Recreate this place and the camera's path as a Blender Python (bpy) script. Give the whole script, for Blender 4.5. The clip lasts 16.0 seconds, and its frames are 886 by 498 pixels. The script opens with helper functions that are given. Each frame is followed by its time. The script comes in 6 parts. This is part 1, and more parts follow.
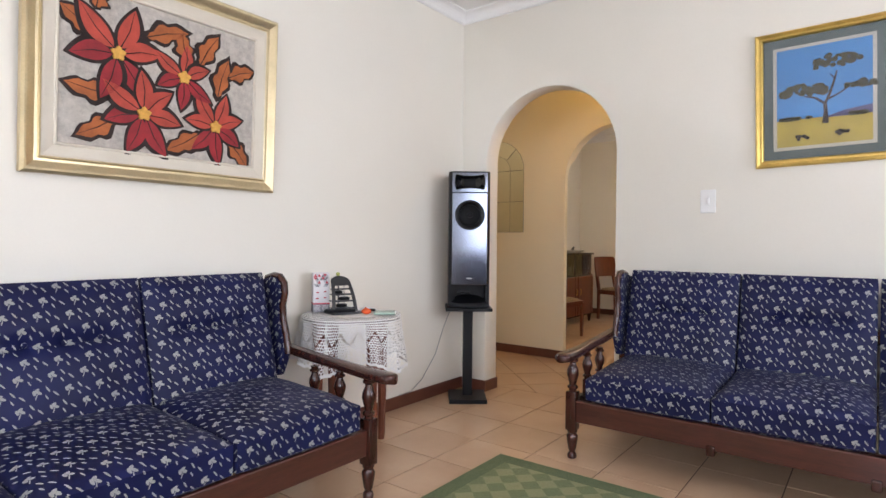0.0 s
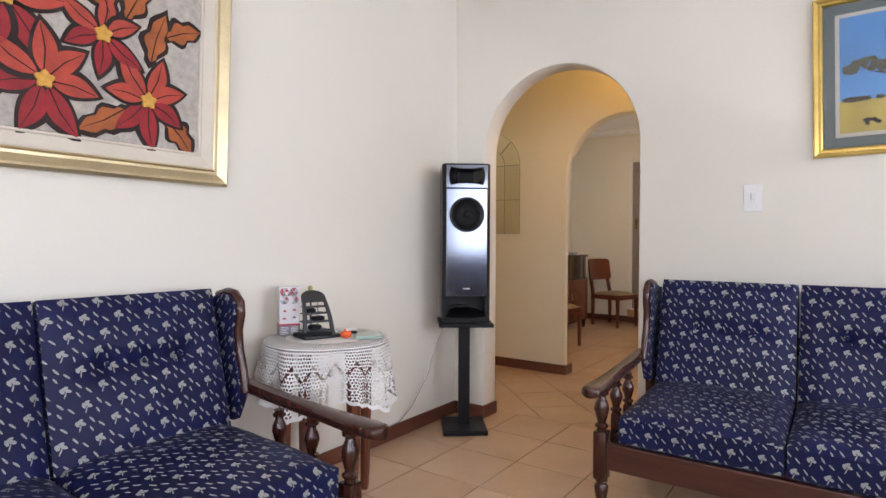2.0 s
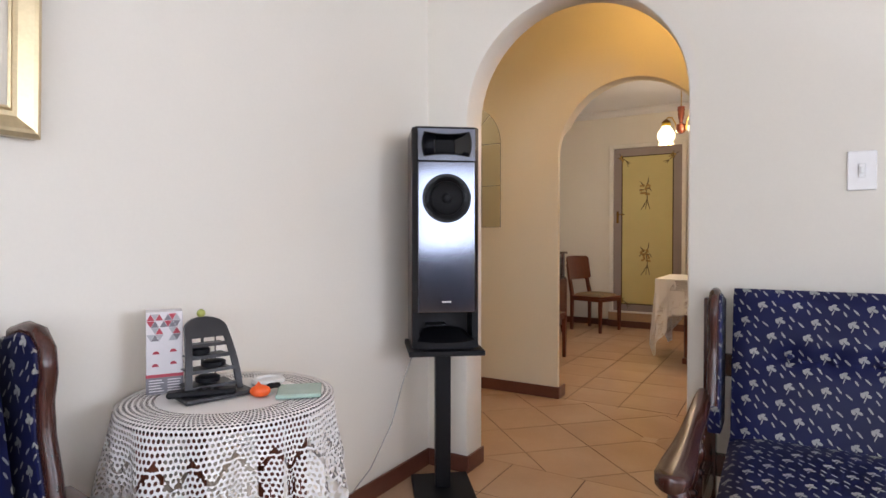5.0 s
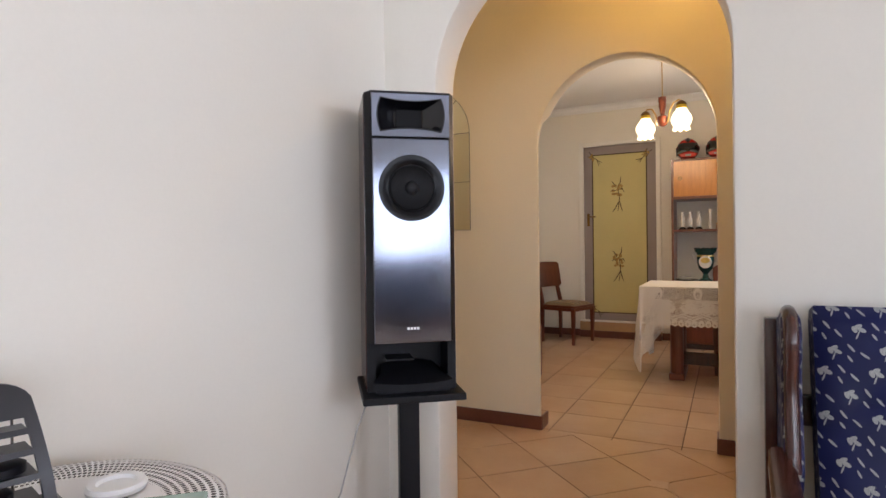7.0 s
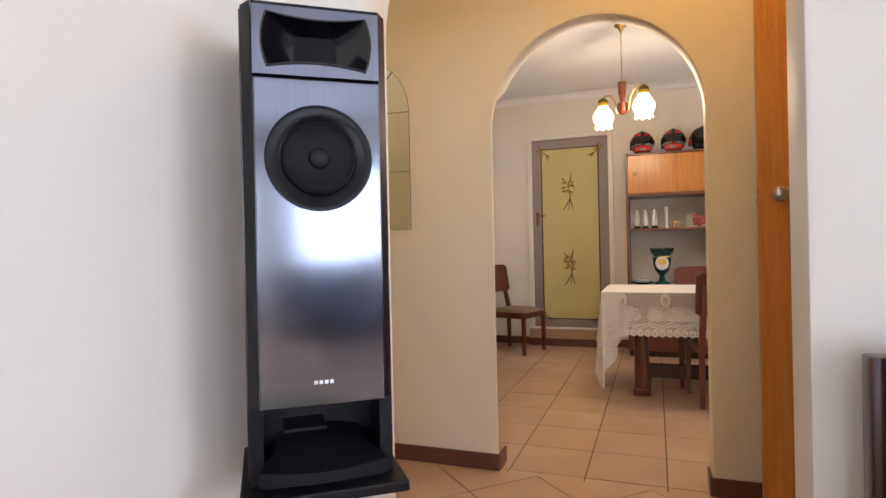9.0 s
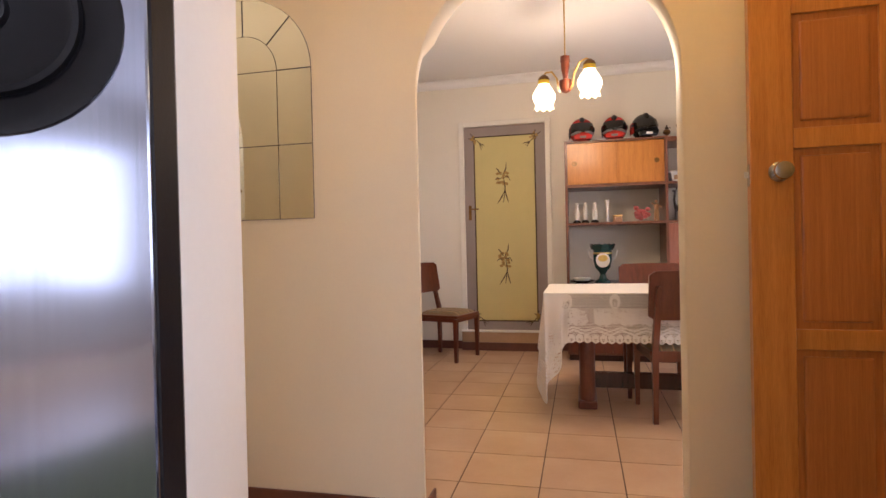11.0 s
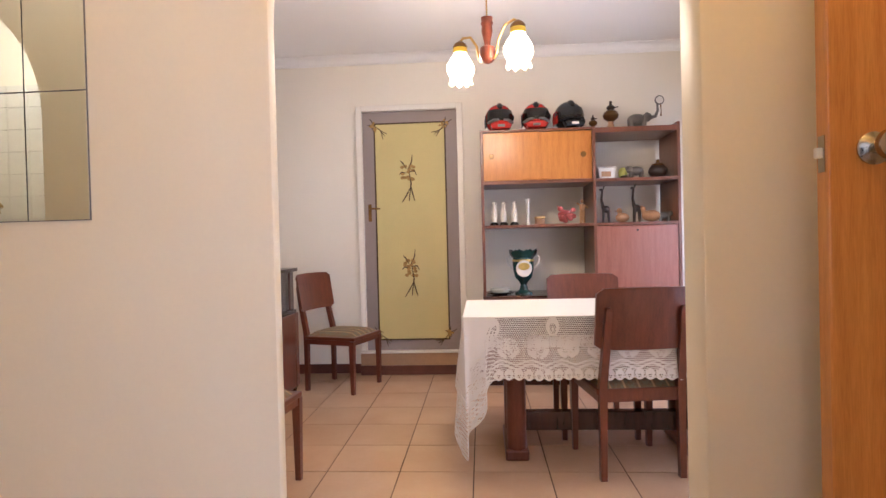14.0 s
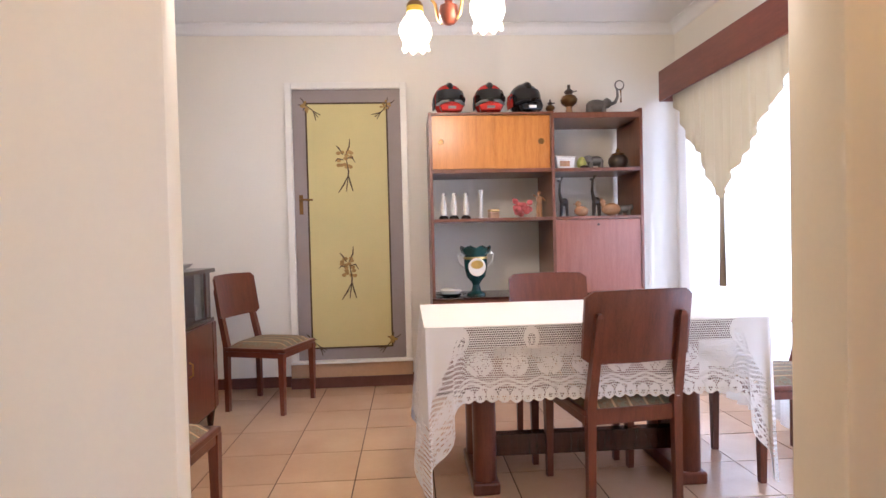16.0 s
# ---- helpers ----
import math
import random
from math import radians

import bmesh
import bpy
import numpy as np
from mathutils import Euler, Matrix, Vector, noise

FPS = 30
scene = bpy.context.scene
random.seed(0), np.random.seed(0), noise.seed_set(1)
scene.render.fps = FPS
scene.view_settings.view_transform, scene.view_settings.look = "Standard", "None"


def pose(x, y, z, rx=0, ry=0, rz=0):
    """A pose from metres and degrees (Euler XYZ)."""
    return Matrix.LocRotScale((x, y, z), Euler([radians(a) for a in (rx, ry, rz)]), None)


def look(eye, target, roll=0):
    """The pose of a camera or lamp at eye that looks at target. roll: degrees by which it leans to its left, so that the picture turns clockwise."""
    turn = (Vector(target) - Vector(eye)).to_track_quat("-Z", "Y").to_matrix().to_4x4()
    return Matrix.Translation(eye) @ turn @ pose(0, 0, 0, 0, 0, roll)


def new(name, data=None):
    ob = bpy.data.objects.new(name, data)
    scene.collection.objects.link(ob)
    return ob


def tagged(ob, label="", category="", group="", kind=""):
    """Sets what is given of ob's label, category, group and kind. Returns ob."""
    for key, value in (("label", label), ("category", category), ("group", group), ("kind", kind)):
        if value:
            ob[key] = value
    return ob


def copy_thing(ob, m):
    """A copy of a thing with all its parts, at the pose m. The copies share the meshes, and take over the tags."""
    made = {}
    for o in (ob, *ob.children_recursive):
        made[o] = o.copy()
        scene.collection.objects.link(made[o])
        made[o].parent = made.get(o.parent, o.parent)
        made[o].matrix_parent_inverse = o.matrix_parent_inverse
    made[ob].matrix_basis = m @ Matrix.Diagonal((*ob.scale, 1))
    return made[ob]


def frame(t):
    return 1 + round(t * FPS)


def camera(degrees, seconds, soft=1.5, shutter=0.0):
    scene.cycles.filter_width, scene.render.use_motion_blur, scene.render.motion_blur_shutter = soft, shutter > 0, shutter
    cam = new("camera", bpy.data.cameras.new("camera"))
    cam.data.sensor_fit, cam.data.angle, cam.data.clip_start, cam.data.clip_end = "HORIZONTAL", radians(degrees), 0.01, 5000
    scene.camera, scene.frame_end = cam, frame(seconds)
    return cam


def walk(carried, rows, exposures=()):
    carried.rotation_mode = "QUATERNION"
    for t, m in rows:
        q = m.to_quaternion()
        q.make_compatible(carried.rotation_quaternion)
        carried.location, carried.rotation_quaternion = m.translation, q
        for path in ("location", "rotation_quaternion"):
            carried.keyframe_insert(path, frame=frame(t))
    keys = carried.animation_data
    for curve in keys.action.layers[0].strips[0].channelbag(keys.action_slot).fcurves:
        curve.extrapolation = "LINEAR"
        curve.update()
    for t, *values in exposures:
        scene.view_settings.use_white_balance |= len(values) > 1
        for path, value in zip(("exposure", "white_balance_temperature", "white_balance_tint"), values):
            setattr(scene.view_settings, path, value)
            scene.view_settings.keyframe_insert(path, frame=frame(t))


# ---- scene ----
cam = camera(75.6, 16.0)
PATH = [
    (0, (0.602, 0.027, 1.099), (-0.61, 1.618, 1.075), 0.5),
    (0.5, (0.494, 0.121, 1.098), (-0.702, 1.724, 1.077), 0.5),
    (1, (0.395, 0.22, 1.102), (-0.787, 1.834, 1.08), 0.4),
    (1.5, (0.298, 0.332, 1.112), (-0.869, 1.956, 1.09), 0.3),
    (2, (0.188, 0.434, 1.124), (-0.963, 2.07, 1.1), 0.3),
    (2.5, (0.087, 0.534, 1.115), (-1.041, 2.185, 1.092), 0.1),
    (3, (-0.005, 0.656, 1.103), (-1.112, 2.321, 1.082), 0.1),
    (3.5, (-0.106, 0.773, 1.113), (-1.193, 2.451, 1.092), -0.0),
    (4, (-0.191, 0.887, 1.107), (-1.26, 2.577, 1.086), -0.1),
    (4.2, (-0.234, 0.944, 1.115), (-1.294, 2.64, 1.087), -0.0),
    (6.3, (-0.633, 1.513, 1.109), (-1.578, 3.276, 1.093), -0.6),
    (6.5, (-0.662, 1.56, 1.1), (-1.59, 3.331, 1.086), -0.6),
    (7, (-0.74, 1.694, 1.106), (-1.631, 3.484, 1.095), -0.7),
    (7.5, (-0.817, 1.828, 1.115), (-1.663, 3.64, 1.102), -0.8),
    (8, (-0.877, 1.959, 1.113), (-1.672, 3.794, 1.1), -0.9),
    (8.5, (-0.931, 2.104, 1.109), (-1.681, 3.959, 1.096), -1.0),
    (8.7, (-0.959, 2.171, 1.11), (-1.689, 4.033, 1.1), -1.1),
    (11, (-1.139, 2.857, 1.088), (-1.607, 4.801, 1.069), -1.3),
    (11.5, (-1.143, 3.014, 1.103), (-1.564, 4.969, 1.083), -1.2),
    (12, (-1.148, 3.15, 1.118), (-1.526, 5.114, 1.096), -1.3),
    (12.2, (-1.168, 3.193, 1.119), (-1.523, 5.161, 1.099), -1.5),
    (12.5, (-1.187, 3.301, 1.127), (-1.508, 5.274, 1.106), -1.3),
    (13, (-1.227, 3.451, 1.131), (-1.484, 5.434, 1.108), -1.3),
    (13.5, (-1.256, 3.567, 1.129), (-1.448, 5.557, 1.105), -1.4),
    (14, (-1.271, 3.707, 1.132), (-1.406, 5.702, 1.106), -1.4),
    (14.5, (-1.296, 3.849, 1.136), (-1.374, 5.847, 1.112), -1.4),
    (15, (-1.321, 3.943, 1.124), (-1.34, 5.942, 1.095), -1.5),
    (15.5, (-1.375, 4.08, 1.121), (-1.327, 6.08, 1.086), -1.4),
    (16, (-1.426, 4.198, 1.123), (-1.304, 6.194, 1.081), -1.4),
]
walk(cam, [(t, look(eye, target, roll)) for t, eye, target, roll in PATH],
     exposures=[(0.0, 0.11, 5950, 12), (4.0, 0.08, 5900, 14), (7.0, 0.10, 5800, 14), (8.7, 0.38, 5700, 15), (11.0, 0.56, 5800, 23), (12.5, 0.70, 5650, 24), (14.0, 0.98, 5080, 21), (16.0, 1.08, 4850, 18)])

# ---- world and large lights ----
world = bpy.data.worlds.new("sky_world")
scene.world = world
world.use_nodes = True
wt = world.node_tree
sky = wt.nodes.new("ShaderNodeTexSky")
sky.sky_type, sky.sun_disc = "NISHITA", False
sky.sun_elevation, sky.sun_rotation = radians(50), radians(150)
wt.nodes["Background"].inputs["Strength"].default_value = 0.12
wt.links.new(sky.outputs[0], wt.nodes["Background"].inputs["Color"])


def lamp(name, kind, m, energy, color, size=0.1, size_y=None):
    data = bpy.data.lights.new(name, kind)
    data.energy, data.color = energy, color
    if kind == "AREA":
        data.shape, data.size, data.size_y = "RECTANGLE", size, size_y or size
    elif kind == "POINT":
        data.shadow_soft_size = size
    ob = new(name, data)
    ob.matrix_world = m
    return ob


sun = bpy.data.lights.new("sun", "SUN")
sun.energy, sun.angle, sun.color = 2.5, radians(0.5), (1.0, 0.95, 0.88)
new("sun", sun).matrix_world = look((0, 0, 10), (-3, 5, 1.6))
# daylight in the openings of the windows
lamp("window_light_south", "AREA", look((1.0, -2.74, 1.45), (0.2, 3, 1.2)), 60, (0.93, 0.96, 1.0), 2.6, 1.5)
lamp("window_light_east", "AREA", look((3.44, 2.00, 1.50), (-2, 2.15, 1.25)), 50, (0.95, 0.96, 1.0), 2.1, 1.4)
lamp("window_light_southeast", "AREA", look((3.44, -1.15, 1.575), (-2, 0.9, 1.3)), 52, (0.95, 0.96, 1.0), 2.1, 1.25)
lamp("window_light_dining", "AREA", look((0.95, 6.95, 1.25), (-2.0, 6.95, 1.1)), 100, (0.97, 0.98, 1.0), 2.7, 1.9)
WARM = (1.0, 0.55, 0.12)

# ---- materials ----


class X:
    """Arithmetic on shader sockets."""
    tree = None

    def __init__(self, s):
        self.s = s

    def op(self, kind, *others):
        n = X.tree.nodes.new("ShaderNodeMath")
        n.operation = kind
        for i, v in enumerate((self, *others)):
            if isinstance(v, X):
                X.tree.links.new(v.s, n.inputs[i])
            else:
                n.inputs[i].default_value = v
        return X(n.outputs[0])

    def __add__(self, o): return self.op("ADD", o)
    def __sub__(self, o): return self.op("SUBTRACT", o)
    def __mul__(self, o): return self.op("MULTIPLY", o)
    def __truediv__(self, o): return self.op("DIVIDE", o)
    def lt(self, o): return self.op("LESS_THAN", o)
    def gt(self, o): return self.op("GREATER_THAN", o)
    def fract(self): return self.op("FRACT")
    def floor(self): return self.op("FLOOR")
    def abs(self): return self.op("ABSOLUTE")
    def max(self, o): return self.op("MAXIMUM", o)
    def min(self, o): return self.op("MINIMUM", o)


def ellipse(u, v, cu, cv, a, b, turn=0.0):
    """1 inside an ellipse about (cu, cv)."""
    c, s = math.cos(turn), math.sin(turn)
    du, dv = u - cu, v - cv
    p = (du * c + dv * s) / a
    q = (dv * c - du * s) / b
    return (p * p + q * q).lt(1.0)


def base(name, rough=0.5, metal=0.0, **more):
    m = bpy.data.materials.new(name)
    m.use_nodes = True
    b = m.node_tree.nodes["Principled BSDF"]
    b.inputs["Roughness"].default_value, b.inputs["Metallic"].default_value = rough, metal
    for k, v in more.items():
        b.inputs[k].default_value = v
    X.tree = m.node_tree
    return m, m.node_tree, b


def coords(t, scale=(1, 1, 1), which="Object"):
    tc, mp = t.nodes.new("ShaderNodeTexCoord"), t.nodes.new("ShaderNodeMapping")
    mp.inputs["Scale"].default_value = scale
    t.links.new(tc.outputs[which], mp.inputs[0])
    return mp.outputs[0]


def noise_tex(t, vec, scale, detail=4.0, rough=0.55):
    n = t.nodes.new("ShaderNodeTexNoise")
    n.inputs["Scale"].default_value, n.inputs["Detail"].default_value, n.inputs["Roughness"].default_value = scale, detail, rough
    t.links.new(vec, n.inputs["Vector"])
    return n.outputs[0]


def ramp(t, fac, stops):
    r = t.nodes.new("ShaderNodeValToRGB")
    e = r.color_ramp.elements
    while len(e) < len(stops):
        e.new(0.5)
    for el, (p, c) in zip(e, stops):
        el.position, el.color = p, (*c, 1)
    t.links.new(fac, r.inputs[0])
    return r.outputs[0]


def mix(t, fac, a, b, mode="MIX"):
    n = t.nodes.new("ShaderNodeMix")
    n.data_type, n.blend_type = "RGBA", mode
    for sock, v in ((n.inputs[0], fac), (n.inputs[6], a), (n.inputs[7], b)):
        if isinstance(v, X):
            v = v.s
        if isinstance(v, bpy.types.NodeSocket):
            t.links.new(v, sock)
        else:
            sock.default_value = (*v, 1) if isinstance(v, tuple) else v
    return n.outputs[2]


def bump(t, b, height, strength=0.2, dist=0.002):
    n = t.nodes.new("ShaderNodeBump")
    n.inputs["Strength"].default_value, n.inputs["Distance"].default_value = strength, dist
    t.links.new(height, n.inputs["Height"])
    t.links.new(n.outputs[0], b.inputs["Normal"])


def mottled(name, c, rough=0.6, vary=0.12, coarse=2.0, fine=60.0, metal=0.0, relief=0.15, dist=0.001, **more):
    """One colour with stains at two scales and fine relief."""
    m, t, b = base(name, rough, metal, **more)
    v = coords(t)
    big, small = noise_tex(t, v, coarse), noise_tex(t, v, fine, 5)
    lo, hi = tuple(x * (1 - vary) for x in c), tuple(min(1, x * (1 + vary)) for x in c)
    col = ramp(t, big, [(0.3, lo), (0.7, hi)])
    col = mix(t, 0.25, col, ramp(t, small, [(0.35, lo), (0.65, hi)]))
    t.links.new(col, b.inputs["Base Color"])
    if relief:
        bump(t, b, small, relief, dist)
    return m


def wooden(name, dark, light, rough=0.3, stretch=(14, 14, 1.2), scale=3.0, coat=0.3):
    m, t, b = base(name, rough)
    b.inputs["Coat Weight"].default_value, b.inputs["Coat Roughness"].default_value = coat, 0.2
    v = coords(t, stretch)
    info = t.nodes.new("ShaderNodeObjectInfo")
    add = t.nodes.new("ShaderNodeVectorMath")


    t.links.new(v, add.inputs[0])
    t.links.new(info.outputs["Random"], add.inputs[1])
    g = noise_tex(t, add.outputs[0], scale, 6, 0.65)
    f = noise_tex(t, add.outputs[0], scale * 9, 4, 0.6)
    col = ramp(t, g, [(0.28, dark), (0.5, tuple((a + c) / 2 for a, c in zip(dark, light))), (0.72, light)])
    col = mix(t, 0.3, col, ramp(t, f, [(0.35, dark), (0.6, light)]))
    t.links.new(col, b.inputs["Base Color"])
    bump(t, b, f, 0.12, 0.0006)
    return m


M_WALL = mottled("wall_paint_cream", (0.80, 0.76, 0.675), 0.55, 0.025, 1.2, 90, relief=0.10)
M_HALLWALL = mottled("wall_paint_hall", (0.80, 0.715, 0.53), 0.5, 0.03, 1.5, 90, relief=0.12)
M_CEIL = mottled("ceiling_paint_white", (0.82, 0.81, 0.80), 0.7, 0.02, 1.0, 120, relief=0.06)
M_SKIRT = mottled("skirting_tile_brown", (0.13, 0.045, 0.028), 0.35, 0.25, 6, 80)
M_GROUT = mottled("grout_brown", (0.095, 0.052, 0.032), 0.9, 0.2, 8, 120)
M_DARKWOOD = wooden("wood_dark_lacquer", (0.022, 0.007, 0.005), (0.070, 0.020, 0.013), 0.22)
M_REDWOOD = wooden("wood_red_mahogany", (0.075, 0.017, 0.008), (0.185, 0.046, 0.021), 0.3)
M_RAIL = wooden("wood_sofa_rail", (0.040, 0.011, 0.008), (0.095, 0.026, 0.017), 0.3, (1.2, 14, 14))
M_TEAK = wooden("wood_teak_honey", (0.40, 0.135, 0.018), (0.63, 0.27, 0.050), 0.28, (9, 9, 0.8), coat=0.1)
M_DOORWOOD = wooden("wood_pine_varnish", (0.42, 0.15, 0.020), (0.66, 0.30, 0.060), 0.28, (16, 16, 0.9))
M_DOORPANEL = wooden("wood_panel_varnish", (0.34, 0.115, 0.020), (0.55, 0.22, 0.050), 0.33, (30, 30, 0.8))
M_SHELFWOOD = wooden("wood_shelf_walnut", (0.10, 0.030, 0.014), (0.21, 0.075, 0.036), 0.35)
M_PELMET = wooden("wood_pelmet", (0.10, 0.020, 0.010), (0.19, 0.045, 0.022), 0.45, (10, 1, 10))
M_DROPFRONT = wooden("wood_drop_front", (0.22, 0.070, 0.045), (0.34, 0.13, 0.085), 0.3)
M_BLACK = mottled("black_plastic", (0.006, 0.006, 0.008), 0.42, 0.2, 5, 200, **{"Specular IOR Level": 0.22})
M_GLOSSBLACK = mottled("black_gloss", (0.006, 0.006, 0.008), 0.08, 0.1, 4, 50, relief=0)
M_RUBBER = mottled("woofer_rubber", (0.004, 0.004, 0.005), 0.5, 0.2, 8, 100, **{"Specular IOR Level": 0.15})
M_WOOFERRING = mottled("woofer_ring_black", (0.003, 0.003, 0.004), 0.2, 0.1, 6, 60, relief=0, **{"Specular IOR Level": 0.16})
M_WHITEPLASTIC = mottled("white_plastic", (0.78, 0.77, 0.75), 0.35, 0.03, 4, 80, relief=0.03)
M_BRASS = mottled("brass", (0.60, 0.40, 0.14), 0.3, 0.15, 8, 90, metal=1.0)
M_OLDBRASS = mottled("brass_dark", (0.20, 0.115, 0.045), 0.35, 0.25, 8, 90, metal=1.0)
M_CHROME = mottled("brushed_chrome", (0.42, 0.40, 0.36), 0.18, 0.08, 6, 90, metal=1.0, relief=0.03)
M_GOLD = mottled("gold_leaf", (0.72, 0.52, 0.16), 0.28, 0.2, 10, 120, metal=1.0)
M_PALEGOLD = mottled("champagne_gold", (0.66, 0.55, 0.34), 0.3, 0.15, 7, 120, metal=0.9)
M_MAT = mottled("grey_green_mat", (0.13, 0.16, 0.15), 0.6, 0.06, 5, 160)
M_CREAM = mottled("cream_liner", (0.66, 0.60, 0.50), 0.7, 0.06, 6, 160)
M_MAUVE = mottled("door_border_mauve", (0.30, 0.25, 0.235), 0.45, 0.06, 3, 90)
M_YELLOWGLASS = mottled("door_panel_yellow", (0.62, 0.54, 0.24), 0.25, 0.05, 2.2, 90, relief=0.03)
M_FLOWER = mottled("pressed_flower_tan", (0.34, 0.21, 0.055), 0.6, 0.3, 30, 200)
M_STEM = mottled("pressed_stem_brown", (0.075, 0.045, 0.018), 0.6, 0.3, 30, 200)
M_DOORFRAME = mottled("door_frame_white", (0.80, 0.77, 0.71), 0.4, 0.03, 3, 80, relief=0.05)
M_STEP = mottled("step_tan", (0.46, 0.29, 0.16), 0.5, 0.12, 4, 60)
M_WHITECLAY = mottled("white_china", (0.74, 0.71, 0.66), 0.2, 0.05, 8, 60, relief=0.02)
M_EBONY = mottled("ebony_carving", (0.035, 0.022, 0.016), 0.4, 0.3, 14, 90)
M_GREYSTONE = mottled("grey_carving", (0.14, 0.13, 0.12), 0.45, 0.3, 14, 90)
M_TANCLAY = mottled("tan_carving", (0.42, 0.24, 0.12), 0.4, 0.25, 14, 90)
M_RED = mottled("red_paint", (0.42, 0.022, 0.016), 0.15, 0.2, 9, 60, relief=0.02)
M_SMOKE = mottled("smoked_visor", (0.012, 0.011, 0.011), 0.06, 0.2, 4, 50, relief=0)
M_TEAL = mottled("teal_glaze", (0.020, 0.060, 0.058), 0.15, 0.35, 14, 60, relief=0.04)
M_ORANGE = mottled("orange_plastic", (0.72, 0.10, 0.012), 0.4, 0.15, 10, 80)
M_LIME = mottled("lime_knob", (0.42, 0.44, 0.10), 0.4, 0.15, 10, 80)
M_CORD = mottled("grey_cord", (0.35, 0.34, 0.32), 0.5, 0.1, 10, 80)
M_PETALDARK = mottled("stitched_outline", (0.022, 0.010, 0.008), 0.7, 0.3, 30, 200)
M_PETALRED = mottled("stitched_red", (0.28, 0.014, 0.020), 0.65, 0.3, 14, 220, relief=0.5, dist=0.002)
M_PETALCORAL = mottled("stitched_coral", (0.42, 0.055, 0.032), 0.65, 0.3, 14, 220, relief=0.5, dist=0.002)
M_LEAFORANGE = mottled("stitched_orange", (0.36, 0.10, 0.022), 0.65, 0.35, 12, 220, relief=0.5, dist=0.002)
M_POLLEN = mottled("stitched_yellow", (0.62, 0.34, 0.06), 0.7, 0.2, 60, 300, relief=0.6, dist=0.003)
M_CANVAS = mottled("woven_ground", (0.50, 0.46, 0.41), 0.8, 0.25, 40, 260, relief=0.9, dist=0.004)
M_SKYPAINT = mottled("painted_sky", (0.09, 0.30, 0.66), 0.35, 0.2, 3, 60, relief=0.05)
M_GRASSPAINT = mottled("painted_grass", (0.58, 0.43, 0.075), 0.4, 0.2, 9, 90, relief=0.05)
M_TREEPAINT = mottled("painted_tree", (0.075, 0.070, 0.030), 0.5, 0.5, 40, 150, relief=0.1)
M_TRUNKPAINT = mottled("painted_trunk", (0.055, 0.040, 0.035), 0.5, 0.3, 30, 150, relief=0.1)
M_HILLPAINT = mottled("painted_hills", (0.13, 0.12, 0.24), 0.5, 0.2, 10, 90, relief=0.05)
M_BOXWHITE = mottled("carton_white", (0.72, 0.69, 0.70), 0.45, 0.05, 8, 90, relief=0.02)
M_BOXRED = mottled("carton_red", (0.45, 0.05, 0.075), 0.45, 0.15, 8, 90, relief=0.02)
M_BOXGREY = mottled("carton_grey", (0.20, 0.19, 0.21), 0.45, 0.15, 8, 90, relief=0.02)
M_BOXPALE = mottled("carton_pale_grey", (0.42, 0.42, 0.44), 0.45, 0.1, 8, 90, relief=0.02)
M_CHARCOAL = mottled("charcoal_plastic", (0.030, 0.030, 0.034), 0.4, 0.15, 8, 200)
M_JADE = mottled("pale_green_glass", (0.33, 0.45, 0.38), 0.12, 0.06, 8, 60, relief=0.02)
M_KITCHENTILE = mottled("kitchen_tile_cream", (0.72, 0.68, 0.56), 0.25, 0.05, 4, 60, relief=0.04)
M_BIRD = mottled("figurine_pink", (0.52, 0.12, 0.12), 0.35, 0.3, 20, 90)


def tile_material():
    m, t, b = base("floor_tile_beige", 0.24)
    info = t.nodes.new("ShaderNodeObjectInfo")
    v = coords(t)
    add = t.nodes.new("ShaderNodeVectorMath")
    t.links.new(v, add.inputs[0])
    mul = X(info.outputs["Random"]) * 37.0
    t.links.new(mul.s, add.inputs[1])
    n, f = noise_tex(t, add.outputs[0], 3.0, 3, 0.5), noise_tex(t, add.outputs[0], 45, 3)
    col = ramp(t, n, [(0.3, (0.55, 0.36, 0.225)), (0.7, (0.62, 0.425, 0.275))])
    col = mix(t, 0.05, col, ramp(t, f, [(0.3, (0.42, 0.25, 0.15)), (0.65, (0.68, 0.47, 0.33))]))
    tone = ramp(t, info.outputs["Random"], [(0, (0.93, 0.93, 0.93)), (1, (1, 1, 1))])
    t.links.new(mix(t, 1.0, col, tone, "MULTIPLY"), b.inputs["Base Color"])
    r = X(f) * 0.06 + 0.20
    t.links.new(r.s, b.inputs["Roughness"])
    bump(t, b, n, 0.05, 0.002)
    return m


def steel_material():
    m, t, b = base("brushed_steel", 0.22, 1.0)
    f = noise_tex(t, coords(t, (260, 260, 1.5)), 1.0, 3)
    t.links.new(ramp(t, f, [(0.3, (0.195, 0.215, 0.27)), (0.7, (0.215, 0.235, 0.295))]), b.inputs["Base Color"])
    r = X(f) * 0.03 + 0.11
    t.links.new(r.s, b.inputs["Roughness"])
    b.inputs["Anisotropic"].default_value = 0.4
    return m


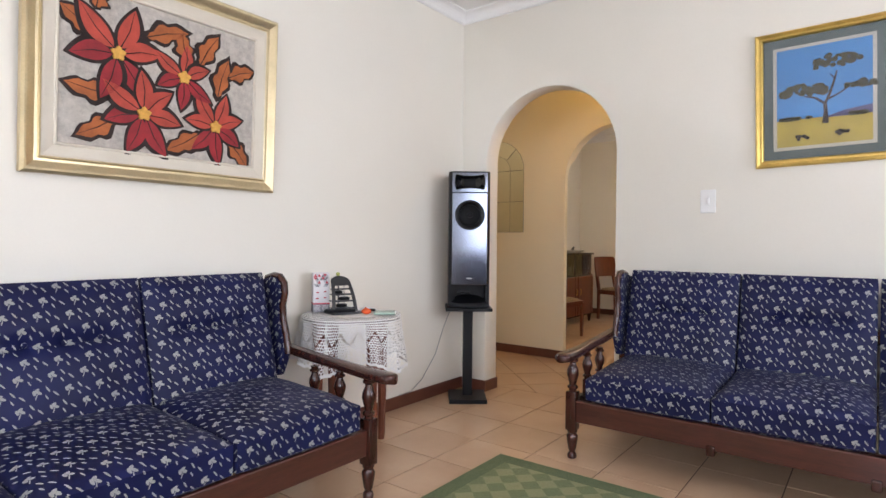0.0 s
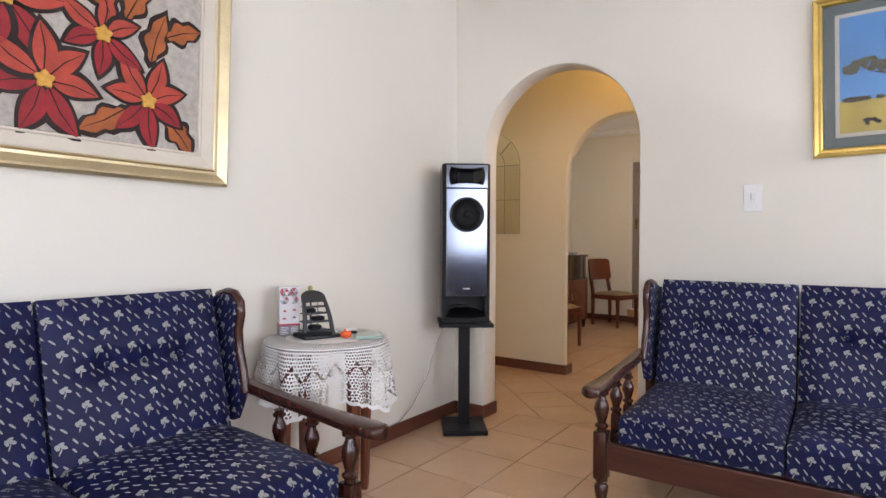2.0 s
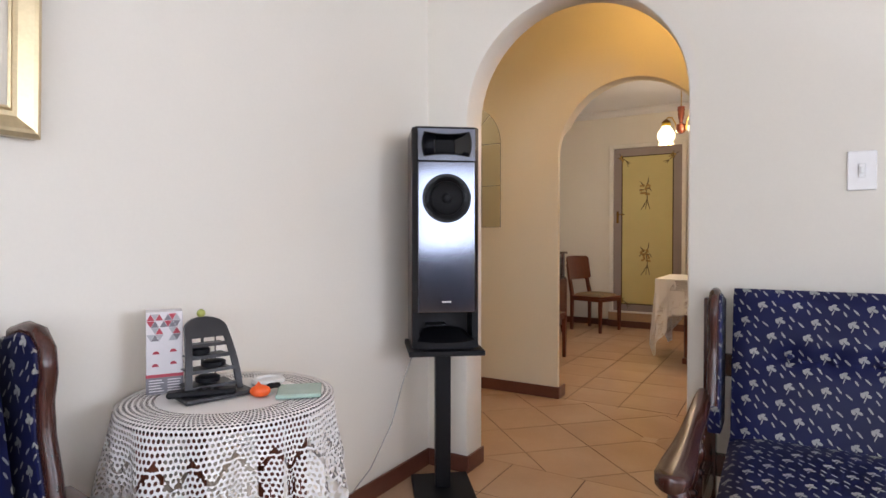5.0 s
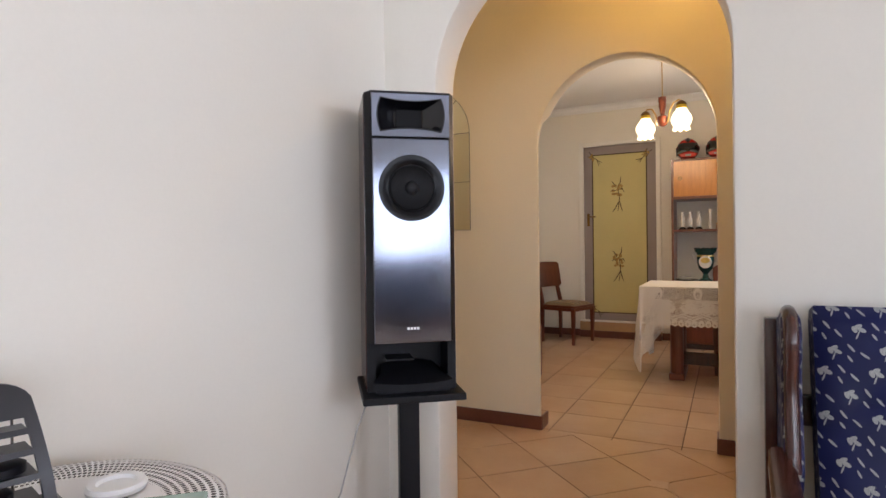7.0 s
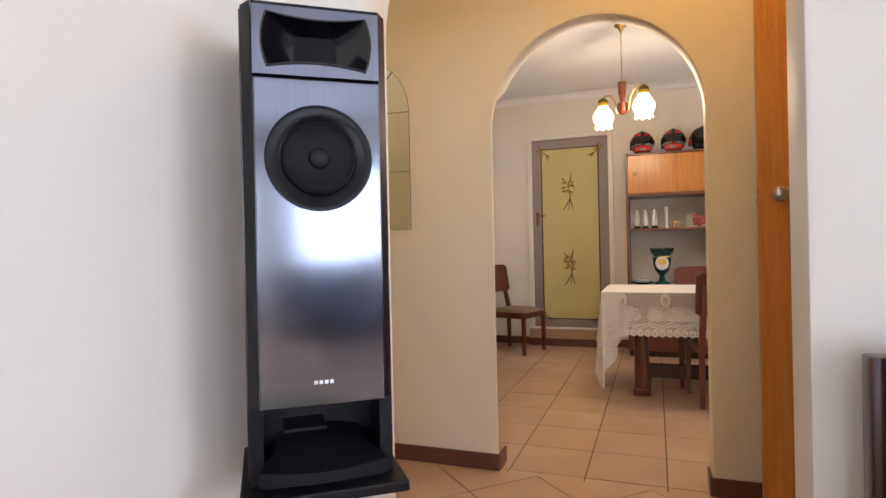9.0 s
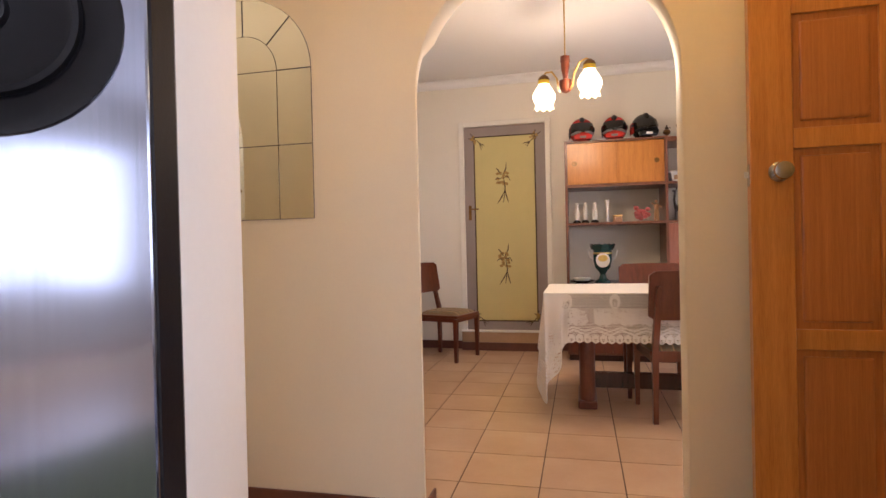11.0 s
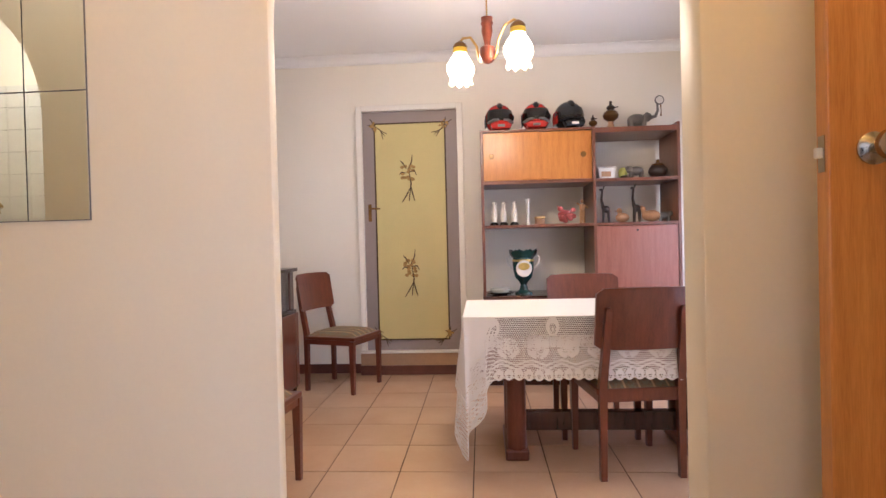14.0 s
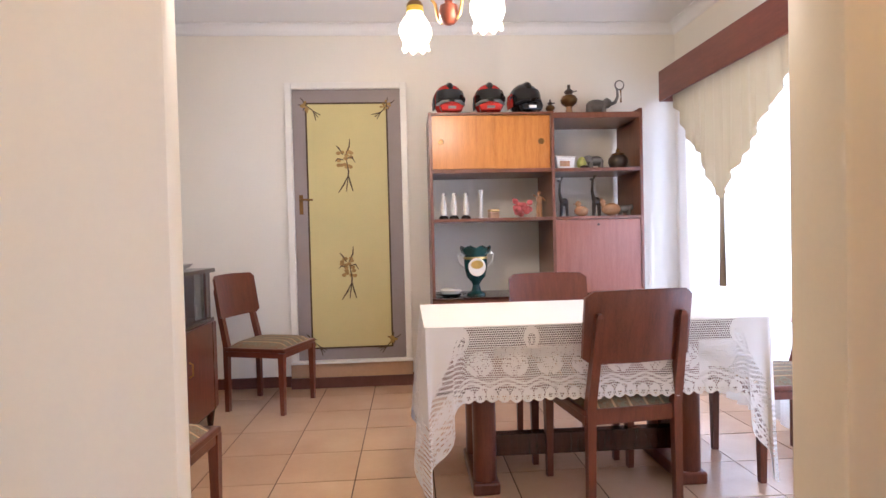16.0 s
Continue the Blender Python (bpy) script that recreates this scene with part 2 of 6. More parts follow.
def sofa_material():
    """Navy satin with small woven leaves and slanted dashes, laid by the cushion's UV in metres."""
    m, t, b = base("sofa_satin_navy", 0.48)
    b.inputs["Specular IOR Level"].default_value, b.inputs["Sheen Weight"].default_value = 0.22, 0.02
    b.inputs["Sheen Tint"].default_value = (0.25, 0.33, 0.8, 1)
    sep = t.nodes.new("ShaderNodeSeparateXYZ")
    uv = t.nodes.new("ShaderNodeUVMap")
    uv.uv_map = "UVMap"
    t.links.new(uv.outputs[0], sep.inputs[0])
    wob = X(noise_tex(t, uv.outputs[0], 9.0, 2)) * 0.010
    u, v = (X(sep.outputs[0]) + wob) / 0.098, (X(sep.outputs[1]) + wob) / 0.052
    row = v.floor()
    u2 = u + (row * 0.5).fract() * 1.0 + (row * 0.25).floor() * 0.27
    cu, cv = (u2.fract() - 0.5) * 0.098, (v.fract() - 0.5) * 0.052
    leaf = ellipse(cu, cv, -0.024, 0.009, 0.0095, 0.0050, 0.55)
    leaf = leaf.max(ellipse(cu, cv, -0.031, 0.002, 0.0050, 0.0085, 0.35)).max(ellipse(cu, cv, -0.017, 0.001, 0.0092, 0.0050, -0.5))
    leaf = leaf.max(ellipse(cu, cv, -0.025, -0.011, 0.0018, 0.0100, -0.35))
    dash = ellipse(cu, cv, 0.010, 0.010, 0.0028, 0.0115, 0.60).max(ellipse(cu, cv, 0.034, -0.008, 0.0028, 0.0115, 0.75))
    dash = dash.max(ellipse(cu, cv, 0.006, -0.016, 0.0025, 0.0090, 0.50))
    weave = noise_tex(t, uv.outputs[0], 420, 3)
    ground = ramp(t, noise_tex(t, uv.outputs[0], 3.0, 3), [(0.3, (0.0045, 0.0055, 0.036)), (0.7, (0.008, 0.011, 0.066))])
    thread = ramp(t, weave, [(0.3, (0.20, 0.21, 0.20)), (0.7, (0.38, 0.38, 0.35))])
    t.links.new(mix(t, leaf.max(dash), ground, thread), b.inputs["Base Color"])
    h = X(weave) * 0.4 + leaf.max(dash) * 0.6
    bump(t, b, h.s, 0.25, 0.001)
    return m


def lace_material(name, pitch, solid, style):
    """White thread with real holes between; UV in metres, v up from the hem."""
    m, t, b = base(name, 0.8)
    b.inputs["Base Color"].default_value = (0.80, 0.78, 0.76, 1)
    uv = t.nodes.new("ShaderNodeUVMap")
    uv.uv_map = "UVMap"
    sep = t.nodes.new("ShaderNodeSeparateXYZ")
    t.links.new(uv.outputs[0], sep.inputs[0])
    u, v = X(sep.outputs[0]), X(sep.outputs[1])
    row = (v / pitch).floor()
    hu, hv = ((u / pitch + row * 0.5).fract() - 0.5).abs(), ((v / pitch).fract() - 0.5).abs()
    net = (hu * hu + hv * hv).lt(solid)
    if style == "rose":
        fu, hu2, su = (u / 0.141).fract() - 0.5, (u / 0.282).fract() - 0.5, (u / 0.047).fract() - 0.5
        petals = X(noise_tex(t, uv.outputs[0], 105, 2))
        rose = ellipse(fu, v, 0.0, 0.142, 0.36, 0.046) * petals.gt(0.46)
        rose = rose.max(ellipse(fu, v, 0.0, 0.142, 0.08, 0.011)).max(ellipse(fu, v, 0.22, 0.112, 0.16, 0.014, 0.1)).max(ellipse(fu, v, -0.22, 0.112, 0.16, 0.014, -0.1))
        swing = (u * (2 * math.pi / 0.141)).op("SINE") * 0.010
        band = (v - swing - 0.072).abs().lt(0.005).max((v - swing - 0.054).abs().lt(0.005))
        wave = (ellipse(su, v, 0.0, 0.022, 0.44, 0.022) * (ellipse(su, v, 0.0, 0.020, 0.17, 0.009) * -1.0 + 1.0)).max(v.lt(0.006))
        hoop = ellipse(hu2, v, 0.0, 0.240, 0.115, 0.046) * (ellipse(hu2, v, 0.0, 0.232, 0.055, 0.024) * -1.0 + 1.0)
        hoop = hoop.max(ellipse(hu2, v, 0.0, 0.228, 0.020, 0.012))
        top = v.gt(0.284)
        cover = rose.max(band).max(wave).max(hoop).max(top)
    else:
        fu = (u / 0.094).fract() - 0.5
        vee = (fu.abs() * 0.11 + 0.120 - v).abs().lt(0.008)
        slots = ((u / 0.0235).fract() - 0.5).abs().lt(0.24) * v.lt(0.10) * v.gt(0.018) * ((v / 0.030).fract()).gt(0.22) * fu.abs().lt(0.34)
        net = net.max(slots).max(vee * ((v / 0.020).fract()).gt(0.25))
        cover = v.gt(0.340).max(v.lt(0.012))
    hole = net * (cover * -1.0 + 1.0)
    tr = t.nodes.new("ShaderNodeBsdfTransparent")
    ms = t.nodes.new("ShaderNodeMixShader")
    t.links.new(hole.s, ms.inputs[0])
    t.links.new(b.outputs[0], ms.inputs[1])
    t.links.new(tr.outputs[0], ms.inputs[2])
    t.links.new(ms.outputs[0], t.nodes["Material Output"].inputs[0])
    bump(t, b, noise_tex(t, uv.outputs[0], 300, 3), 0.4, 0.001)
    return m


def sheer_material(name, c, clear, through_=0.5):
    m, t, b = base(name, 0.8)
    tl, tr, a, a2 = (t.nodes.new(k) for k in ("ShaderNodeBsdfTranslucent", "ShaderNodeBsdfTransparent", "ShaderNodeMixShader", "ShaderNodeMixShader"))
    b.inputs["Base Color"].default_value = tl.inputs[0].default_value = (*c, 1)
    a.inputs[0].default_value, a2.inputs[0].default_value = through_, clear
    t.links.new(b.outputs[0], a.inputs[1]), t.links.new(tl.outputs[0], a.inputs[2])
    t.links.new(a.outputs[0], a2.inputs[1]), t.links.new(tr.outputs[0], a2.inputs[2])
    t.links.new(a2.outputs[0], t.nodes["Material Output"].inputs[0])
    bump(t, b, noise_tex(t, coords(t), 250, 3), 0.3, 0.001)
    return m


def rug_material():
    m, t, b = base("rug_green_pile", 0.95)
    v = coords(t)
    sep = t.nodes.new("ShaderNodeSeparateXYZ")
    t.links.new(v, sep.inputs[0])
    x, y = X(sep.outputs[0]), X(sep.outputs[1])
    edge = (x.abs() - 0.72).max(y.abs() - 0.98)
    dia = (((x / 0.22 + y / 0.22).fract() - 0.5).abs()).lt(0.25)
    dia2 = (((x / 0.22 - y / 0.22).fract() - 0.5).abs()).lt(0.25)
    pat = (dia - dia2).abs()
    f = noise_tex(t, v, 300, 3)
    inner = mix(t, pat, (0.16, 0.19, 0.085), (0.30, 0.30, 0.15))
    col = mix(t, edge.gt(-0.05), inner, (0.085, 0.115, 0.050))
    col = mix(t, 0.35, col, ramp(t, f, [(0.3, (0.04, 0.06, 0.02)), (0.7, (0.34, 0.36, 0.20))]))
    t.links.new(col, b.inputs["Base Color"])
    bump(t, b, f, 0.8, 0.004)
    return m


def seat_material():
    m, t, b = base("seat_tapestry_stripe", 0.8)
    v = coords(t)
    sep = t.nodes.new("ShaderNodeSeparateXYZ")
    t.links.new(v, sep.inputs[0])
    s = (X(sep.outputs[0]) / 0.07).fract()
    f = noise_tex(t, v, 180, 3)
    g = mix(t, s.lt(0.14), ramp(t, noise_tex(t, v, 45, 3), [(0.35, (0.20, 0.10, 0.04)), (0.65, (0.16, 0.17, 0.10))]), (0.55, 0.36, 0.17))
    g = mix(t, 0.25, g, ramp(t, f, [(0.3, (0.1, 0.07, 0.04)), (0.7, (0.5, 0.4, 0.3))]))
    t.links.new(g, b.inputs["Base Color"])
    bump(t, b, f, 0.5, 0.002)
    return m


def glow_material(name, c, strength):
    m, t, b = base(name, 0.3)
    b.inputs["Base Color"].default_value = (*c, 1)
    b.inputs["Emission Color"].default_value = (*c, 1)
    b.inputs["Emission Strength"].default_value = strength
    return m


def glass_material():
    m, t, b = base("clear_glass", 0.02)
    b.inputs["Transmission Weight"].default_value, b.inputs["IOR"].default_value = 1.0, 1.45
    return m


def mirror_material():
    m, t, b = base("mirror_silver", 0.02, 1.0)
    t.links.new(ramp(t, noise_tex(t, coords(t), 3, 2), [(0.3, (0.80, 0.82, 0.76)), (0.7, (0.85, 0.86, 0.80))]), b.inputs["Base Color"])
    return m


M_TILE, M_STEEL, M_SOFA, M_RUG, M_SEAT = tile_material(), steel_material(), sofa_material(), rug_material(), seat_material()
M_LACE = lace_material("lace_tablecloth", 0.0090, 0.115, "rose")
M_CROCHET = lace_material("crochet_doily", 0.0125, 0.115, "crochet")
M_SHEER = sheer_material("sheer_white", (0.82, 0.80, 0.77), 0.03, 0.30)
M_SWAG = sheer_material("swag_beige", (0.46, 0.385, 0.25), 0.0, 0.22)
M_GLASS, M_MIRROR = glass_material(), mirror_material()
M_SHADE = glow_material("lamp_glass_lit", (1.0, 0.80, 0.46), 3.2)
M_SHADECOLLAR = mottled("lamp_glass_amber", (0.80, 0.58, 0.04), 0.3, 0.1, 9, 60, relief=0)

# ---- building helpers ----


def thing(name, loc=(0, 0, 0), turn=0.0, label="", category="", group=""):
    ob = new(name)
    ob.empty_display_size = 0.1
    ob.matrix_basis = pose(*loc, 0, 0, turn)
    return tagged(ob, label, category, group)


def part(name, bm, material, parent=None, label="", smooth=False):
    me = bpy.data.meshes.new(name)
    bmesh.ops.recalc_face_normals(bm, faces=bm.faces)
    bm.to_mesh(me)
    bm.free()
    me.materials.append(material)
    if smooth:
        for p in me.polygons:
            p.use_smooth = True
        me.set_sharp_from_angle(angle=radians(40))
    ob = new(name, me)
    ob.parent = parent
    return tagged(ob, label)


def setting(name, bm, material, label="", smooth=False):
    ob = part(name, bm, material, None, label, smooth)
    return tagged(ob, kind="structure")


def box(lo, hi, r=0.0, bm=None, seg=2):
    bm = bm or bmesh.new()
    m = Matrix.Translation([(a + c) / 2 for a, c in zip(lo, hi)]) @ Matrix.Diagonal([*[c - a for a, c in zip(lo, hi)], 1])
    vs = bmesh.ops.create_cube(bm, size=1, matrix=m)["verts"]
    if r:
        es = {e for v in vs for e in v.link_edges}
        bmesh.ops.bevel(bm, geom=list(es), offset=r, segments=seg, affect="EDGES", profile=0.5)
    return bm


def lathe(profile, steps=20, at=(0, 0, 0), bm=None, sweep=None):
    """Turned round z: profile of (radius, z). sweep(angle, r, z) may shape it."""
    bm = bm or bmesh.new()
    rings = []
    for r, z in profile:
        ring = []
        for k in range(steps):
            a = 2 * math.pi * k / steps
            rr, zz = sweep(a, r, z) if sweep else (r, z)
            ring.append(bm.verts.new((at[0] + rr * math.cos(a), at[1] + rr * math.sin(a), at[2] + zz)))
        rings.append(ring)
    for p, q in zip(rings, rings[1:]):
        for k in range(steps):
            bm.faces.new((p[k], p[(k + 1) % steps], q[(k + 1) % steps], q[k]))
    bm.faces.new(rings[0][::-1])
    bm.faces.new(rings[-1])
    return bm


def tube(points, radii, steps=8, bm=None):
    """A round bar along points."""
    bm = bm or bmesh.new()
    pts = [Vector(p) for p in points]
    if not isinstance(radii, (list, tuple)):
        radii = [radii] * len(pts)
    rings = []
    for i, p in enumerate(pts):
        d = (pts[min(i + 1, len(pts) - 1)] - pts[max(i - 1, 0)]).normalized()
        side = d.orthogonal().normalized() if i == 0 else (side - d * side.dot(d)).normalized()
        up = d.cross(side)
        rings.append([bm.verts.new(p + radii[i] * (math.cos(2 * math.pi * k / steps) * side + math.sin(2 * math.pi * k / steps) * up)) for k in range(steps)])
    for p, q in zip(rings, rings[1:]):
        for k in range(steps):
            bm.faces.new((p[k], p[(k + 1) % steps], q[(k + 1) % steps], q[k]))
    bm.faces.new(rings[0][::-1]), bm.faces.new(rings[-1])
    return bm


def prism(outline, lo, hi, axis="y", r=0.0, bm=None):
    """An outline pushed along an axis: (a, b) are x,z for y; y,z for x; x,y for z."""
    bm = bm or bmesh.new()
    put = {"y": lambda a, b, d: (a, d, b), "x": lambda a, b, d: (d, a, b), "z": lambda a, b, d: (a, b, d)}[axis]
    f = [bm.verts.new(put(a, b, lo)) for a, b in outline]
    g = [bm.verts.new(put(a, b, hi)) for a, b in outline]
    n = len(f)
    faces = [bm.faces.new(f), bm.faces.new(g[::-1])]
    for i in range(n):
        bm.faces.new((f[i], g[i], g[(i + 1) % n], f[(i + 1) % n]))
    if r:
        bmesh.ops.recalc_face_normals(bm, faces=bm.faces)
        bmesh.ops.bevel(bm, geom=list({e for fa in faces for e in fa.edges}), offset=r, segments=2, affect="EDGES", profile=0.5)
    return bm


def ball(c, s, bm=None, seg=14, turn=None):
    bm = bm or bmesh.new()
    m = Matrix.Translation(c) @ (turn or Matrix()) @ Matrix.Diagonal((*s, 1))
    bmesh.ops.create_uvsphere(bm, u_segments=seg, v_segments=max(6, seg * 2 // 3), radius=1, matrix=m)
    return bm


def arc(cx, cz, r, a0, a1, n):
    return [(cx + r * math.cos(radians(a0 + (a1 - a0) * i / n)), cz + r * math.sin(radians(a0 + (a1 - a0) * i / n))) for i in range(n + 1)]


def arch_wall(x0, x1, top, y0, y1, arches):
    """A wall along x, open from the floor up to round heads: arches of (left, right, apex)."""
    out = [(x0, 0)]
    for a, b, apex in arches:
        r = (b - a) / 2
        out += [(a, 0)] + arc((a + b) / 2, apex - r, r, 180, 0, 28) + [(b, 0)]
    out += [(x1, 0), (x1, top), (x0, top)]
    return prism(out, y0, y1, "y", 0.012)


# ---- the structure ----
CEIL, DCEIL = 2.81, 2.755
LW, AW, HW, BW, DW = -1.91, 3.56, 4.997, 8.63, 0.72
AT = 0.16  # thickness of the wall with the living room arch
A0, A1, D0, D1 = -1.692, -0.722, -1.748, -0.785  # jambs of the two arches
SOUTH, EAST = -2.6, 3.3

setting("wall_arch_living", arch_wall(LW - 0.15, EAST + 0.15, CEIL, AW, AW + AT, [(A0, A1, 2.168)]), M_WALL, "cream plastered wall with a round arch", True)
setting("wall_west_living", box((LW - 0.15, SOUTH - 0.15, 0), (LW, AW, CEIL)), M_WALL, "smooth cream painted wall")


def pierced(name, axis, at, thick, lo, hi, top, hole, material):
    """A wall with one rectangular window: hole is (start, end, sill, head)."""
    a, b, s, h = hole
    bm = bmesh.new()
    for p, q, z0, z1 in ((lo, a, 0, top), (b, hi, 0, top), (a, b, 0, s), (a, b, h, top)):
        if axis == "y":
            box((p, at, z0), (q, at + thick, z1), bm=bm)
        else:
            box((at, p, z0), (at + thick, q, z1), bm=bm)
    return setting(name, bm, material, "cream painted wall with a window")


pierced("wall_south_living", "y", SOUTH - 0.15, 0.15, LW, EAST, CEIL, (-0.3, 2.3, 0.7, 2.2), M_WALL)
pierced("wall_east_living", "x", EAST, 0.15, 0.4, AW, CEIL, (0.95, 3.05, 0.80, 2.2), M_WALL)
pierced("wall_east_living_south", "x", EAST, 0.15, SOUTH - 0.15, 0.4, CEIL, (-2.2, -0.1, 0.95, 2.2), M_WALL)
# hall
splayed = arch_wall(-5.3, 3.45, CEIL, HW, HW + 0.13, [(D0, D1, 2.168)])
for v in splayed.verts:  # this jamb opens a little towards the dining room
    if v.co.y > HW + 0.06 and abs(v.co.x - D0) < 0.03:
        v.co.x -= 0.030
setting("wall_arch_dining", splayed, M_HALLWALL, "cream hall wall with a round arch to the dining room", True)
setting("wall_hall_kitchen", arch_wall(-5.3, LW - 0.15, CEIL, AW, AW + AT, [(-4.62, -3.32, 2.42)]), M_HALLWALL, "hall wall with an arch to the kitchen", True)
setting("wall_hall_west", box((-5.45, AW, 0), (-5.3, HW + 0.13, CEIL)), M_HALLWALL, "cream hall end wall")
setting("wall_hall_east", box((0.24, AW + AT, 0), (0.36, HW, CEIL)), M_HALLWALL, "cream hall end wall")
# kitchen behind its arch
setting("wall_kitchen_west", box((-5.45, 2.6, 0), (-5.3, AW, CEIL)), M_HALLWALL, "kitchen side wall")
setting("wall_kitchen_south", box((-5.45, 2.48, 0), (LW - 0.15, 2.6, CEIL)), M_HALLWALL, "kitchen wall behind tiles")
setting("wall_kitchen_east", box((LW - 0.27, 2.6, 0), (LW - 0.152, AW, CEIL)), M_HALLWALL, "kitchen side wall")
# dining
setting("wall_north_dining", box((-3.35, BW, 0), (DW + 0.15, BW + 0.15, DCEIL + 0.05)), M_WALL, "cream painted wall behind the wall unit")
setting("wall_west_dining", box((-3.35, HW + 0.13, 0), (-3.2, BW, DCEIL + 0.05)), M_WALL, "cream painted wall")
pierced("wall_east_dining", "x", DW, 0.15, HW + 0.13, BW, DCEIL + 0.05, (5.6, 8.3, 0.25, 2.2), M_WALL)

setting("ceiling_living", box((LW - 0.15, SOUTH - 0.15, CEIL), (EAST + 0.15, AW + AT, CEIL + 0.1)), M_CEIL, "flat white ceiling")
setting("ceiling_hall", box((-5.45, AW + AT, CEIL), (EAST + 0.15, HW + 0.13, CEIL + 0.1)), M_CEIL, "flat white ceiling")
setting("ceiling_kitchen", box((-5.45, 2.48, CEIL), (LW - 0.15, AW + AT, CEIL + 0.1)), M_CEIL, "flat white ceiling")
setting("ceiling_dining", box((-3.35, HW + 0.13, DCEIL), (DW + 0.15, BW + 0.15, DCEIL + 0.1)), M_CEIL, "flat white ceiling")


def cornice(name, x0, x1, y0, y1, top):
    """Coved white cornice round a room, four mitred lengths."""
    bm = bmesh.new()
    prof = [(0.0, 0.0), (0.0, -0.075), (0.008, -0.075), (0.016, -0.066)] + [(0.016 + 0.052 * (1 - math.cos(radians(a))), -0.066 + 0.054 * math.sin(radians(a))) for a in (20, 40, 60, 80)] + [(0.075, -0.010), (0.075, 0.0)]
    rings = []
    for d, z in prof:
        rings.append([bm.verts.new(p) for p in ((x0 + d, y0 + d, top + z), (x1 - d, y0 + d, top + z), (x1 - d, y1 - d, top + z), (x0 + d, y1 - d, top + z))])
    for p, q in zip(rings, rings[1:]):
        for k in range(4):
            bm.faces.new((p[k], p[(k + 1) % 4], q[(k + 1) % 4], q[k]))
    return setting(name, bm, M_CEIL, "coved white plaster cornice")


cornice("trim_cornice_living", LW, EAST, SOUTH, AW, CEIL - 0.001)
cornice("trim_cornice_dining", -3.2, DW, HW + 0.13, BW, DCEIL - 0.001)
cornice("trim_cornice_hall", -5.3, 0.24, AW + AT, HW, CEIL - 0.001)


def skirting(pieces):
    for lo, hi in pieces:
        bm = box((*lo, 0.0), (*hi, 0.082), 0.004)
        setting("baseboard", bm, M_SKIRT, "glazed brown tile skirting")


S = 0.012
skirting([((LW, SOUTH), (LW + S, AW)), ((LW + S, AW - S), (A0 + S, AW)), ((A0, AW), (A0 + S, AW + AT)), ((A1 - S, AW - S), (EAST, AW)), ((A1 - S, AW), (A1, AW + AT)),
          ((-5.3, HW - S), (D0 + S, HW)), ((D0, HW), (D0 + S, HW + 0.13)), ((D1 - S, HW - S), (0.24, HW)), ((D1 - S, HW), (D1, HW + 0.13)),
          ((-3.2, BW - S), (-2.33, BW)), ((-2.33, BW - 0.075 - S), (-1.41, BW - 0.075)), ((-1.41, BW - S), (DW, BW)), ((-3.2, HW + 0.13), (-3.2 + S, BW - S))])


def clipped(poly, x0, x1, y0, y1):
    for axis, lim, keep in ((0, x0, 1), (0, x1, -1), (1, y0, 1), (1, y1, -1)):
        out = []
        for i, p in enumerate(poly):
            q = poly[(i + 1) % len(poly)]
            a, b = (p[axis] - lim) * keep, (q[axis] - lim) * keep
            if a >= 0:
                out.append(p)
            if a * b < 0:
                f = a / (a - b)
                out.append((p[0] + f * (q[0] - p[0]), p[1] + f * (q[1] - p[1])))
        poly = out
        if len(poly) < 3:
            return []
    return poly


def tiled_floor(name, rect, pitch, origin, angle, label):
    """A grout bed with a tile of its own in each cell of the lattice."""
    x0, x1, y0, y1 = rect
    bed = setting(name, box((x0, y0, -0.12), (x1, y1, -0.003)), M_GROUT, label)
    c, s, g, h = math.cos(radians(angle)), math.sin(radians(angle)), 0.0030, pitch / 2
    shape = [(-h + g, -h + g), (h - g, -h + g), (h - g, h - g), (-h + g, h - g)]
    whole = None
    reach = int(max(x1 - x0, y1 - y0) * 1.5 / pitch) + 2
    for i in range(-reach, reach):
        for j in range(-reach, reach):
            a, b = (i + 0.5) * pitch, (j + 0.5) * pitch
            cx, cy = origin[0] + a * c - b * s, origin[1] + a * s + b * c
            if not (x0 - pitch < cx < x1 + pitch and y0 - pitch < cy < y1 + pitch):
                continue
            full = [(cx + u * c - v * s, cy + u * s + v * c) for u, v in shape]
            cut = clipped(full, x0, x1, y0, y1)
            if not cut:
                continue
            if cut == full and whole:
                ob = new("tile", whole)
            else:
                me = bpy.data.meshes.new("tile")
                bm = prism([(u - cx, v - cy) for u, v in cut], -0.012, 0.0, "z", 0.0)
                bmesh.ops.recalc_face_normals(bm, faces=bm.faces)
                bm.to_mesh(me)
                bm.free()
                me.materials.append(M_TILE)
                if cut == full:
                    whole = me
                ob = new("tile", me)
            ob.parent = bed
            ob.location = (cx, cy, random.uniform(-0.0006, 0.0006))
    return bed


# ---- living room ----


def uv_box(ob, off=(0.0, 0.0)):
    """UVs in metres, from the side that each face turns to."""
    me = ob.data
    layer = me.uv_layers.new(name="UVMap")
    for p in me.polygons:
        n = p.normal
        for li in p.loop_indices:
            co = me.vertices[me.loops[li].vertex_index].co
            if abs(n.x) > max(abs(n.y), abs(n.z)):
                a, b = co.y, co.z
            elif abs(n.y) > abs(n.z):
                a, b = co.x, co.z
            else:
                a, b = co.x, co.y
            layer.data[li].uv = (a + off[0], b + off[1])


